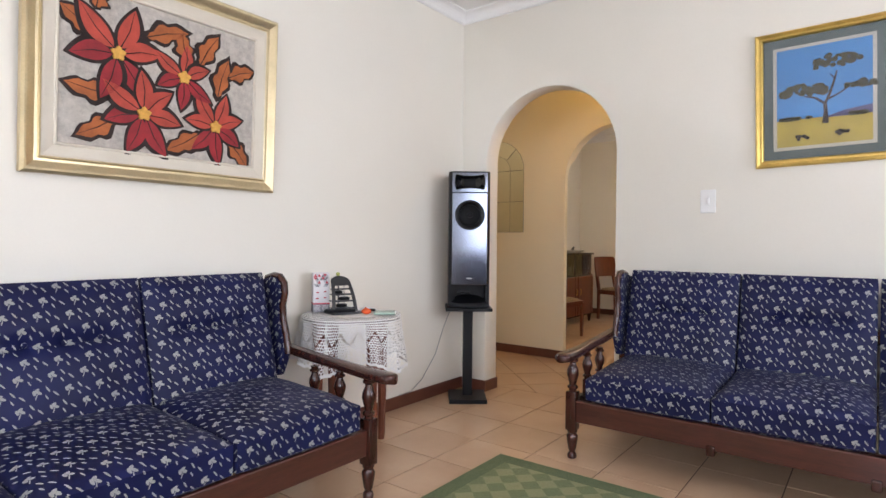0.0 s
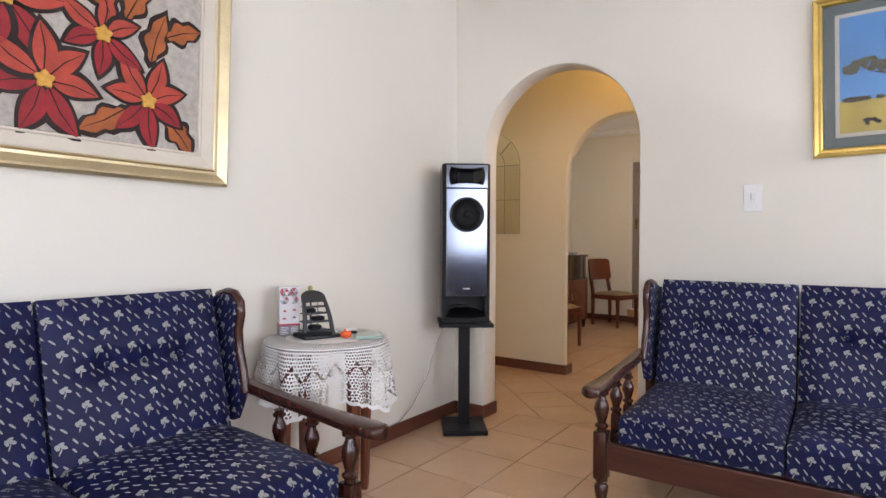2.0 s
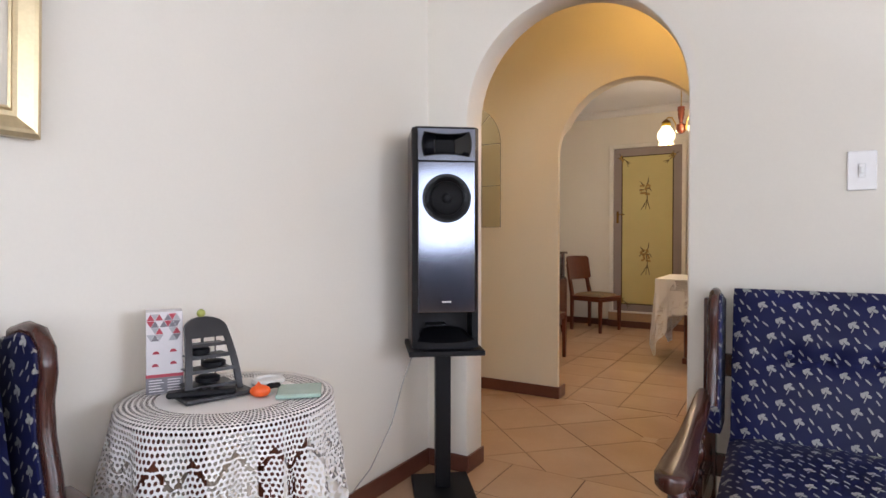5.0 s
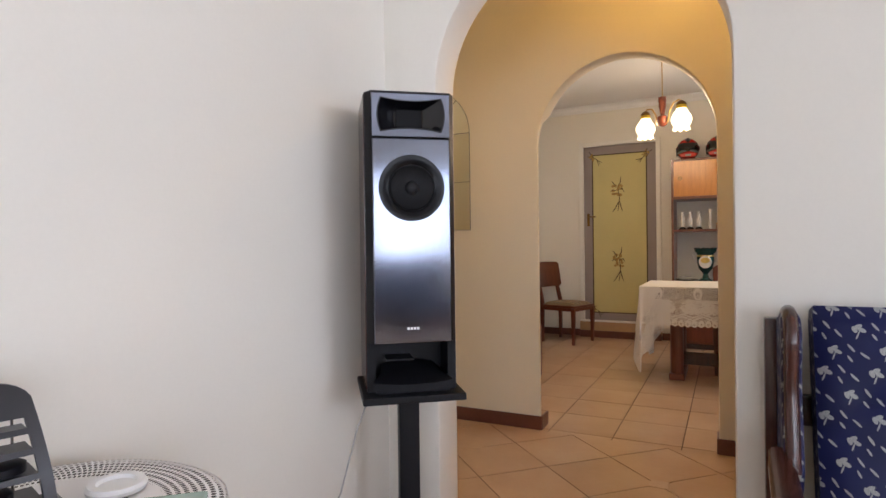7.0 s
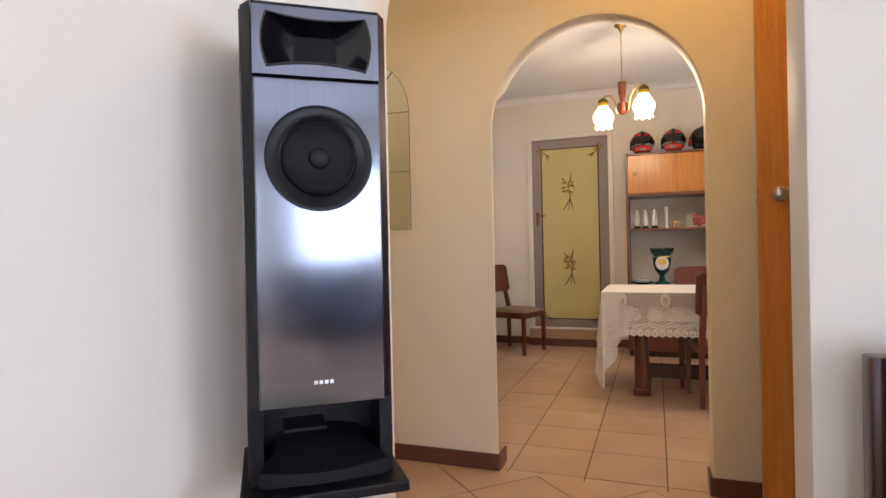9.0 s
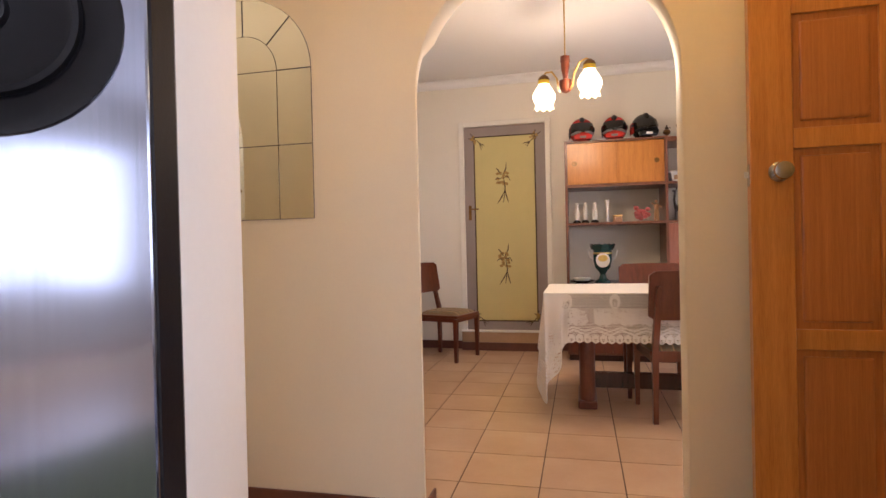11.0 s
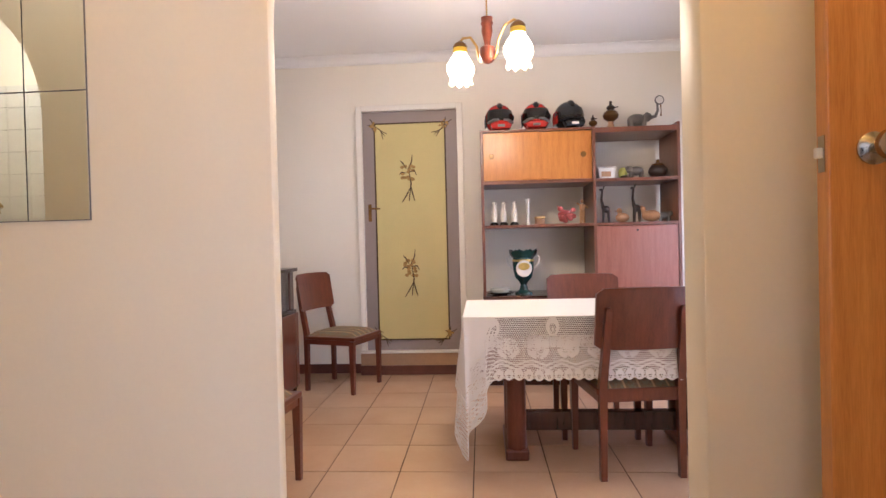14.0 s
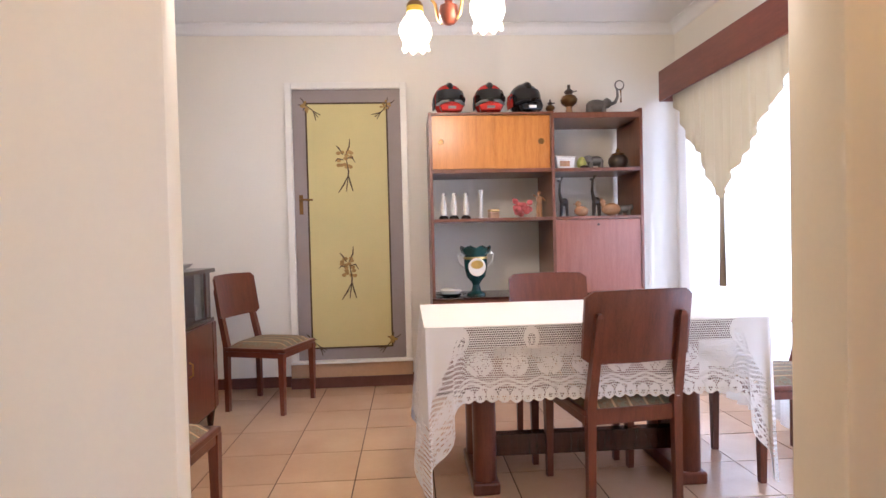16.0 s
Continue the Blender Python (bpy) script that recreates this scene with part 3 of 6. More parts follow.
def cushion(name, w, d, h, parent, m, tufts, seed):
    """A stuffed cushion, w x d x h about its own centre, with a row of buttons pulled into its top."""
    bm = bmesh.new()
    nx, ny = 22, 22
    rnd = random.Random(seed)
    grid = {}
    for side in (1, -1):
        for i in range(nx + 1):
            for j in range(ny + 1):
                u, v = i / nx * 2 - 1, j / ny * 2 - 1
                edge = max(0.0, 1 - abs(u) ** 7) ** 0.5 * max(0.0, 1 - abs(v) ** 7) ** 0.5
                z = h / 2 * (0.52 + 0.48 * edge) + 0.10 * h * (1 - u * u) * (1 - v * v)
                x, y = u * w / 2, v * d / 2
                if side == 1:
                    for tx, ty in tufts:
                        q = ((x - tx) ** 2 + (y - ty) ** 2) / 0.0011
                        z -= 0.024 * math.exp(-q) + 0.007 * math.exp(-((y - ty) ** 2) / 0.0006) * (abs(x) < 0.22)
                    z += 0.004 * noise.noise((x * 9 + seed, y * 9, 0))
                if abs(u) == 1 or abs(v) == 1:
                    z = h / 2 * 0.62
                grid[side, i, j] = bm.verts.new((x * (1 - 0.008 * (abs(v) == 1)), y, side * z))
    for side in (1, -1):
        for i in range(nx):
            for j in range(ny):
                f = [grid[side, a, b] for a, b in ((i, j), (i + 1, j), (i + 1, j + 1), (i, j + 1))]
                bm.faces.new(f if side == 1 else f[::-1])
    ring = [(i, 0) for i in range(nx)] + [(nx, j) for j in range(ny)] + [(i, ny) for i in range(nx, 0, -1)] + [(0, j) for j in range(ny, 0, -1)]
    for k, a in enumerate(ring):
        b = ring[(k + 1) % len(ring)]
        bm.faces.new((grid[1, *a], grid[-1, *a], grid[-1, *b], grid[1, *b]))
    ob = part(name, bm, M_SOFA, parent, smooth=True)
    uv_box(ob, (rnd.random(), rnd.random()))
    ob.matrix_basis = m
    for tx, ty in tufts:
        b = part("button", ball((tx, ty, h / 2 - 0.010), (0.011, 0.011, 0.006), seg=8), M_SOFA, ob, smooth=True)
        uv_box(b)
    return ob


SPINDLE = [(0.017, 0.0), (0.017, 0.012), (0.024, 0.018), (0.024, 0.026), (0.015, 0.034), (0.020, 0.055), (0.027, 0.085), (0.025, 0.105), (0.016, 0.128), (0.014, 0.138), (0.024, 0.146), (0.024, 0.154), (0.016, 0.160), (0.019, 0.172)]
FOOT = [(0.016, 0.0), (0.022, 0.004), (0.024, 0.016), (0.020, 0.028), (0.014, 0.034), (0.020, 0.050), (0.027, 0.090), (0.029, 0.115), (0.020, 0.130), (0.026, 0.138), (0.026, 0.150)]


def sofa_end(sofa, u, face):
    """Arm, posts, spindles, legs and wing of one end; face is +1 where the seat lies towards +x."""
    post = box((u - 0.027, 0.12, 0.148), (u + 0.027, 0.178, 0.345), 0.005)
    lathe(FOOT, 16, (u, 0.149, 0.0), post)
    lathe([(r * 1.12, z * 1.06) for r, z in SPINDLE], 16, (u, 0.149, 0.343), post)
    part("front_post", post, M_DARKWOOD, sofa, smooth=True)
    for v in (0.33, 0.50):
        part("spindle", lathe([(r, z * 0.86) for r, z in SPINDLE], 14, (u, v, 0.372), bm=box((u - 0.018, v - 0.018, 0.30), (u + 0.018, v + 0.018, 0.374), 0.003)), M_DARKWOOD, sofa, smooth=True)
    part("side_rail", box((u - 0.016, 0.178, 0.21), (u + 0.016, 0.86, 0.305), 0.005), M_DARKWOOD, sofa)
    arm = bmesh.new()
    rows = [(0.0, 0.006, 0.530), (0.004, 0.022, 0.532), (0.016, 0.036, 0.533), (0.05, 0.044, 0.534), (0.14, 0.043, 0.536), (0.24, 0.035, 0.542), (0.36, 0.030, 0.551), (0.50, 0.030, 0.562), (0.64, 0.028, 0.576), (0.70, 0.024, 0.586)]
    rings = []
    for v, w, z in rows:
        t = 0.019
        rings.append([arm.verts.new((u + a * w, v, z + b * t)) for a, b in ((-0.8, -1), (0.8, -1), (1, -0.5), (1, 0.4), (0.75, 0.9), (0, 1.12), (-0.75, 0.9), (-1, 0.4), (-1, -0.5))])
    for p, q in zip(rings, rings[1:]):
        for k in range(9):
            arm.faces.new((p[k], p[(k + 1) % 9], q[(k + 1) % 9], q[k]))
    arm.faces.new(rings[0][::-1]), arm.faces.new(rings[-1])
    part("armrest", arm, M_DARKWOOD, sofa, smooth=True)
    # wing: a curved frame with a padded inside
    line = [(0.66, 0.56), (0.675, 0.64), (0.70, 0.72), (0.705, 0.79), (0.69, 0.85), (0.695, 0.895), (0.725, 0.925), (0.77, 0.930), (0.83, 0.915)]
    part("wing_frame", tube([(u + 0.026 * face, a, b) for a, b in line], [0.017] * 9, 10), M_DARKWOOD, sofa, smooth=True)
    out = [(a + 0.008, b - 0.004) for a, b in line] + [(0.90, 0.90), (0.86, 0.45), (0.72, 0.45)]
    wing = part("wing", prism(out, u + 0.026 * face - 0.020, u + 0.026 * face + 0.024, "x", 0.008), M_SOFA, sofa)
    uv_box(wing)
    back = box((u - 0.022, 0.86, 0.15), (u + 0.022, 0.91, 0.90), 0.005)
    bmesh.ops.translate(back, verts=back.verts, vec=(0, 0, 0))
    lathe(FOOT, 14, (u, 0.885, 0.0), back)
    part("back_post", back, M_DARKWOOD, sofa, smooth=True)


def sofa(loc, turn, label, seed, n=3):
    """Seats in a row; the front faces -y, the left end stands at x = 0."""
    s = thing("sofa", loc, turn, label, "sofa", "matching sofas")
    w = 0.583
    length = n * w + 0.21
    sofa_end(s, 0.03, 1)
    sofa_end(s, length - 0.03, -1)
    part("front_rail", box((0.05, 0.135, 0.19), (length - 0.03, 0.165, 0.30), 0.006), M_RAIL, s)
    for k in range(1, n):
        part("rail_block", box((0.105 + k * w - 0.018, 0.120, 0.168), (0.105 + k * w + 0.018, 0.20, 0.215), 0.008), M_DARKWOOD, s)
    part("back_rail", box((0.05, 0.86, 0.62), (length - 0.03, 0.89, 0.70), 0.005), M_DARKWOOD, s)
    part("back_rail", box((0.05, 0.86, 0.25), (length - 0.03, 0.89, 0.33), 0.005), M_DARKWOOD, s)
    for k in range(9):
        x = 0.15 + k * (length - 0.3) / 8
        part("seat_slat", box((x - 0.03, 0.165, 0.285), (x + 0.03, 0.86, 0.298), 0.002), M_REDWOOD, s)
    for k in range(n):
        cx = 0.105 + (k + 0.5) * w
        cushion("seat_cushion", w - 0.006, 0.62, 0.165, s, pose(cx, 0.430, 0.383, 2.5, 0, random.uniform(-0.5, 0.5)), [], seed + k)
        cushion("back_cushion", w - 0.010, 0.56, 0.15, s, pose(cx, 0.772, 0.662, 76, 0, random.uniform(-0.6, 0.6)) @ pose(0, 0, 0, 0, 0, 0), [(-0.12, 0.06), (0.0, 0.055), (0.12, 0.06)], seed + 10 + k)
    return s


sofa((-0.660, 2.600, 0), 0, "navy blue leaf-patterned sofa with turned wooden arms below the landscape", 3)
sofa((-0.970, -0.156, 0), 90, "navy blue leaf-patterned sofa with turned wooden arms by the cream wall", 31)
# its twin across the room, which the steel of the loudspeaker mirrors
sofa((2.75, 0.35, 0), 180, "small navy blue sofa facing the arch across the rug", 57, 2)


def loudspeaker():
    at, turn = (-1.688, 3.327), 38.0
    s = thing("speaker_stand", (*at, 0), turn, "black steel speaker stand with a square base on the tiles", "stand")
    part("base_plate", box((-0.130, -0.150, 0.0), (0.130, 0.140, 0.028), 0.005), M_BLACK, s)
    part("column", box((-0.033, -0.025, 0.028), (0.033, 0.03, 0.632), 0.004), M_BLACK, s)
    part("top_plate", box((-0.158, -0.170, 0.632), (0.158, 0.15, 0.654), 0.004), M_BLACK, s)
    k = thing("loudspeaker", (*at, 0.655), turn, "tall black loudspeaker with a brushed steel front", "speaker")
    x, f, b, low, mid, top = 0.140, -0.13, 0.15, 0.155, 0.783, 0.926
    pf = f - 0.010
    out = [(-x, b), (x, b), (x, f + 0.03), (x - 0.018, f), (-x + 0.018, f), (-x, f + 0.03)]
    part("cabinet", prism(out, low, mid, "z"), M_BLACK, k)
    part("cabinet_head", box((-x, f + 0.0552, mid), (x, b, top)), M_BLACK, k)
    for q in (-1, 1):
        part("head_cheek", prism([(q * x, f + 0.055), (q * x, f + 0.03), (q * (x - 0.018), f), (q * 0.1215, f), (q * 0.1215, f + 0.055)], mid, top, "z"), M_BLACK, k)
    part("head_cap", box((-0.121, f, 0.918), (0.121, f + 0.055, top)), M_BLACK, k)
    for nm, lo, hi in (("cheek", (-x, f + 0.03, 0.0), (-x + 0.026, b, low)), ("cheek", (x - 0.026, f + 0.03, 0.0), (x, b, low)), ("port_back", (-x + 0.026, f + 0.15, 0.0), (x - 0.026, b, low)), ("port_floor", (-x + 0.026, f + 0.005, 0.0), (x - 0.026, f + 0.15, 0.006)), ("port_tray", (-0.075, f + 0.060, 0.088), (0.010, f + 0.149, 0.094))):
        part(nm, box(lo, hi), M_BLACK, k)
    part("wood_side", box((-x - 0.003, f + 0.035, 0.01), (-x - 0.0002, b - 0.005, top - 0.005)), M_DARKWOOD, k)
    # flared port under the front panel
    lip = bmesh.new()
    rings = []
    for i in range(13):
        q = i / 12 * 2 - 1
        rings.append([lip.verts.new((q * 0.085, f + 0.145, 0.078 - 0.012 * q * q)), lip.verts.new((q * 0.098, f + 0.06, 0.056 - 0.006 * q * q)), lip.verts.new((q * 0.124, f - 0.020 + 0.018 * q * q, 0.030 + 0.006 * q * q)), lip.verts.new((q * 0.124, f - 0.020 + 0.018 * q * q, 0.008)), lip.verts.new((q * 0.085, f + 0.145, 0.008))])
    for p, q in zip(rings, rings[1:]):
        for j in range(5):
            lip.faces.new((p[j], p[(j + 1) % 5], q[(j + 1) % 5], q[j]))
    lip.faces.new(rings[0]), lip.faces.new(rings[-1][::-1])
    part("port_lip", lip, M_BLACK, k, smooth=True)
    hw = 0.1195
    part("front_panel", prism([(-hw, low), (hw, low), (hw, mid - 0.003), (-hw, mid - 0.003)], pf, f - 0.0005, "y", 0.003), M_STEEL, k, "brushed steel front")

    # the horn: a panel pierced by a bowed mouth, and the mouth sinking to its throat
    def rim(w, dip, bulge, z0, z1, y, bm_):
        pts, m = [], 10
        zc, hh = (z0 + z1) / 2, (z1 - z0) / 2
        for i in range(m):
            u = i / m * 2 - 1
            pts.append((u * w, z1 - dip * (1 - u * u)))
        for i in range(m):
            u = i / m * 2 - 1
            pts.append((w + bulge * (1 - u * u), zc - u * hh))
        for i in range(m):
            u = i / m * 2 - 1
            pts.append((-u * w, z0 + dip * (1 - u * u)))
        for i in range(m):
            u = i / m * 2 - 1
            pts.append((-w - bulge * (1 - u * u), zc + u * hh))
        return [bm_.verts.new((a_, y, c_)) for a_, c_ in pts]

    def skin(name, rows, material, cap=False):
        bm_ = bmesh.new()
        rr = [rim(*row, bm_) for row in rows]
        for p, q in zip(rr, rr[1:]):
            for j in range(len(p)):
                bm_.faces.new((p[j], p[(j + 1) % len(p)], q[(j + 1) % len(q)], q[j]))
        if cap:
            bm_.faces.new(rr[-1])
        part(name, bm_, material, k, smooth=True)
    skin("tweeter_panel", [(hw, 0, 0, mid + 0.003, 0.916, f + 0.004), (hw, 0, 0, mid + 0.003, 0.916, pf), (0.094, 0.010, 0.011, mid + 0.017, 0.905, pf)], M_STEEL)
    skin("horn", [(0.0942, 0.010, 0.011, mid + 0.0168, 0.9052, pf - 0.003), (0.091, 0.010, 0.011, mid + 0.020, 0.902, pf - 0.003), (0.074, 0.006, 0.006, mid + 0.030, 0.892, pf + 0.020), (0.050, 0.002, 0.0, mid + 0.040, 0.882, pf + 0.045), (0.040, 0.0, 0.0, mid + 0.044, 0.878, pf + 0.050)], M_GLOSSBLACK)
    part("horn_throat", box((-0.052, pf + 0.050, mid + 0.036), (0.052, pf + 0.060, 0.886)), M_RUBBER, k)
    wz, turnm = 0.629, Matrix.Rotation(radians(90), 4, "X")

    def front_disc(name, prof, mat_):
        bm2 = lathe([(r_ * 1.15, z_) for r_, z_ in prof], 40)
        bmesh.ops.transform(bm2, matrix=Matrix.Translation((0, pf, wz)) @ turnm, verts=bm2.verts)
        part(name, bm2, mat_, k, smooth=True)
    front_disc("woofer_frame", [(0.0885, 0.0005), (0.0885, 0.0035), (0.088, 0.004), (0.064, 0.004), (0.061, 0.002)], M_WOOFERRING)
    front_disc("woofer_cone", [(0.062, 0.003), (0.060, 0.009), (0.056, 0.0105), (0.052, 0.008), (0.020, 0.0035), (0.018, 0.0035)], M_RUBBER)
    front_disc("dust_cap", [(0.018, 0.0035), (0.016, 0.010), (0.010, 0.014), (0.002, 0.015)], M_BLACK)
    for i in range(4):
        part("maker_mark", box((-0.019 + i * 0.010, pf - 0.0008, 0.196), (-0.012 + i * 0.010, pf - 0.0002, 0.203)), M_WHITEPLASTIC, k)
    c = part("audio_cable", tube([(-1.800, 3.30, 0.66), (-1.835, 3.24, 0.50), (-1.850, 3.17, 0.32), (-1.872, 3.05, 0.16), (-1.885, 2.95, 0.095), (-1.893, 2.83, 0.088)], 0.003, 6), M_CORD, None, smooth=True)
    tagged(c, "thin grey cable hanging to the skirting", "cable")
    c = part("audio_cable", tube([(-1.72, 3.44, 0.66), (-1.75, 3.47, 0.40), (-1.78, 3.49, 0.18), (-1.80, 3.50, 0.006), (-1.78, 3.44, 0.005)], 0.003, 6), M_CORD, None, smooth=True)
    tagged(c, "thin grey cable hanging behind the stand", "cable")


loudspeaker()


def ruffled_cloth(parent, r, top, drop, name, wall=-1.0):
    """A round doily: flat top, then a hem that hangs in folds, pressed flat where it meets a wall."""
    bm = bmesh.new()
    uvs = {}
    steps = 144
    prof = [(0.02, 0.0), (0.12, 0.0), (0.20, 0.001), (r - 0.01, 0.0)] + [(r, -0.006)] + [(r, -0.006 - drop * i / 8) for i in range(1, 9)]
    rings = []
    for k, (rad, z) in enumerate(prof):
        ring = []
        for i in range(steps):
            a = 2 * math.pi * i / steps
            f = max(0.0, -z / drop)
            fold = math.sin(a * 13 + 0.6 * math.sin(a * 3)) * 0.026 * f + 0.010 * f * math.sin(a * 5 + 1)
            rr = rad + 0.022 * f + fold
            hem = (0.030 * math.sin(a * 4 + 0.5) + 0.012 * abs(math.sin(a * 26))) * f if f > 0 else 0
            v = bm.verts.new((max(rr * math.cos(a), wall + 0.004 * math.sin(a * 40)), rr * math.sin(a), top + z - hem + 0.004))
            uvs[v] = (a * 0.30, drop + 0.006 + z if f > 0 else drop + 0.006 + (r - rad))
            ring.append(v)
        rings.append(ring)
    layer = bm.loops.layers.uv.new("UVMap")
    for p, q in zip(rings, rings[1:]):
        for i in range(steps):
            f = bm.faces.new((p[i], p[(i + 1) % steps], q[(i + 1) % steps], q[i]))
            for lp in f.loops:
                u, v = uvs[lp.vert]
                lp[layer].uv = (u + (2 * math.pi * 0.30 if i == steps - 1 and u < 0.01 else 0), v)
    return part(name, bm, M_CROCHET, parent, smooth=True)


def side_table(x, y):
    t = thing("side_table", (x, y, 0), -12, "small round dark wooden side table in the corner by the sofa", "table")
    part("tabletop", lathe([(0.245, 0.0), (0.258, 0.006), (0.258, 0.018), (0.250, 0.022)], 48, (0, 0, 0.687)), M_DARKWOOD, t, smooth=True)
    for k in range(4):
        a = radians(90 * k)
        c, s = math.cos(a), math.sin(a)
        part("leg", tube([(0.195 * c, 0.195 * s, 0.0), (0.198 * c, 0.198 * s, 0.04), (0.200 * c, 0.200 * s, 0.35), (0.195 * c, 0.195 * s, 0.687)], [0.018, 0.020, 0.026, 0.034], 8), M_REDWOOD, t, smooth=True)
    d = thing("doily", (x, y, 0.710), 0, "white crocheted cloth hanging in folds over the round table", "tablecloth")
    ruffled_cloth(d, 0.264, 0.0, 0.240, "crochet_cloth", LW - x + 0.016)


TX, TY = -1.632, 2.158
side_table(TX, TY)
TOP = 0.716


def carton():
    c = thing("carton", (-1.796, 2.084, TOP), 58, "tall white carton with red triangles on the side table", "box")
    w, d, h = 0.043, 0.032, 0.212
    part("box_body", box((-w, -d, 0.0), (w, d, h), 0.002), M_BOXWHITE, c)
    part("base_band", box((-w - 0.0005, -d - 0.0005, 0.002), (w + 0.0005, d + 0.0005, 0.044)), M_BOXGREY, c, "grey printed foot")
    part("red_band", box((-w - 0.0007, -d - 0.0007, 0.044), (w + 0.0007, d + 0.0007, 0.052)), M_BOXRED, c)
    for i in range(5):
        part("small_print", box((-w + 0.006, -d - 0.0011, 0.008 + i * 0.007), (-w + 0.040 - 0.004 * (i % 3), -d - 0.0006, 0.0105 + i * 0.007)), M_BOXWHITE, c)
        part("small_print", box((0.006, -d - 0.0011, 0.008 + i * 0.007), (w - 0.006 - 0.003 * (i % 2), -d - 0.0006, 0.0105 + i * 0.007)), M_BOXWHITE, c)
    rnd = random.Random(4)
    size = 0.014
    for row in range(4):
        for col in range(7):
            x, z = -w + 0.011 + col * size * 0.72, h - 0.004 - (row + 1) * 0.0175
            if x + size > w or rnd.random() < 0.12 + 0.14 * row * (abs(col - 2.5) < 2):
                continue
            up = (-1) ** (row + col)
            tri = [(x - size * 0.66, z + (0.0 if up > 0 else 0.0165)), (x + size * 0.66, z + (0.0 if up > 0 else 0.0165)), (x, z + (0.0165 if up > 0 else 0.0))]
            part("printed_triangle", prism(tri, -d - 0.0010, -d - 0.0002, "y"), rnd.choice((M_BOXRED, M_BOXRED, M_BOXGREY, M_BOXPALE, M_BOXPALE)), c)
    for x, z in ((-0.020, 0.104), (0.020, 0.108), (-0.022, 0.072), (0.020, 0.076)):
        part("printed_dome", prism(arc(x, z, 0.008, 0, 180, 8), -d - 0.0010, -d - 0.0002, "y"), M_BOXRED, c)
    for row in range(4):
        for col in range(2):
            z, y = 0.080 + row * 0.030, -0.014 + col * 0.026
            part("printed_triangle", prism([(y - 0.007, z - 0.005), (y + 0.007, z - 0.005), (y, z + 0.007)], w + 0.0002, w + 0.0010, "x"), M_BOXRED, c)


carton()


def letter_rack():
    g = thing("desk_tidy", (-1.664, 2.124, TOP), 74, "black plastic desk tidy with curved tower on the crocheted cloth", "organiser")
    part("tray", box((-0.085, -0.070, 0.0), (0.090, 0.060, 0.012), 0.005), M_CHARCOAL, g)
    h = 0.196

    def bent(a, z, off=0.0):
        """Across and up the tower's face, which bows backwards as it rises."""
        return (a, -0.030 + off + 0.075 * (z / h) ** 2.0, z)

    def half(z):
        return 0.074 - 0.024 * (z / h) ** 1.3

    def plate(name, cells, thick=0.010):
        bm_ = bmesh.new()
        for quad in cells:
            fr = [bm_.verts.new(bent(*p)) for p in quad]
            bk = [bm_.verts.new(bent(*p, thick)) for p in quad]
            bm_.faces.new(fr), bm_.faces.new(bk[::-1])
            for i in range(len(quad)):
                bm_.faces.new((fr[i], bk[i], bk[(i + 1) % len(quad)], fr[(i + 1) % len(quad)]))
        return part(name, bm_, M_CHARCOAL, g)
    zs = [0.012 + (0.160 - 0.012) * i / 12 for i in range(13)]
    for q in (-1, 1):
        plate("stile", [[(q * half(a), a), (q * (half(a) - 0.016), a), (q * (half(b_) - 0.016), b_), (q * half(b_), b_)] for a, b_ in zip(zs, zs[1:])])
    crown = [(half(0.160) * math.cos(t_), 0.160 + 0.036 * math.sin(t_) ** 0.8) for t_ in [math.pi * i / 12 for i in range(13)]]
    plate("crown", [[(-half(0.150), 0.146), (half(0.150), 0.146), (half(0.160), 0.160), (-half(0.160), 0.160)], crown])
    for z in (0.024, 0.062, 0.096, 0.124):
        plate("crossbar", [[(-half(z) + 0.012, z), (half(z) - 0.012, z), (half(z) - 0.012, z + 0.008), (-half(z) + 0.012, z + 0.008)]])
        y = bent(0, z)[1]
        part("shelf", box((-half(z) + 0.014, y + 0.010, z), (half(z) - 0.014, 0.056, z + 0.004), 0.001), M_CHARCOAL, g)
    for x, z, r_ in ((-0.018, 0.100, 0.026), (0.014, 0.066, 0.030), (-0.004, 0.030, 0.030)):
        y = bent(0, z)[1] + 0.036
        part("clip_holder", lathe([(r_ * 0.7, 0.0), (r_, 0.005), (r_, 0.016), (r_ * 0.8, 0.019)], 20, (x, min(y, 0.04), z + 0.0005)), M_BLACK, g, smooth=True)
    part("rear_post", tube([(0.0, 0.054, 0.012), (0.0, 0.054, 0.150)], 0.004, 6), M_CHARCOAL, g)
    part("rear_post", tube([(0.034, 0.054, 0.012), (0.034, 0.054, 0.150)], 0.002, 6), M_CHROME, g)
    part("knob", ball((-0.004, bent(0, h)[1] + 0.005, h + 0.009), (0.011, 0.011, 0.011)), M_LIME, g, "pale yellow knob", True)
    rc = thing("remote_control", (-1.632, 2.082, TOP + 0.012), 50, "slim black remote control lying on the tidy's tray", "remote")
    part("body", box((-0.085, -0.017, 0.0), (0.075, 0.017, 0.016), 0.006), M_BLACK, rc)
    for i in range(6):
        for j in range(2):
            part("button", box((-0.066 + i * 0.020, -0.010 + j * 0.012, 0.016), (-0.057 + i * 0.020, -0.004 + j * 0.012, 0.018), 0.0008), M_CHARCOAL, rc)
    n = thing("bottle_opener", (-1.535, 2.172, TOP), 40, "orange and black plastic trinket on the cloth", "trinket")
    part("body", ball((0, 0, 0.016), (0.026, 0.019, 0.016)), M_ORANGE, n, smooth=True)
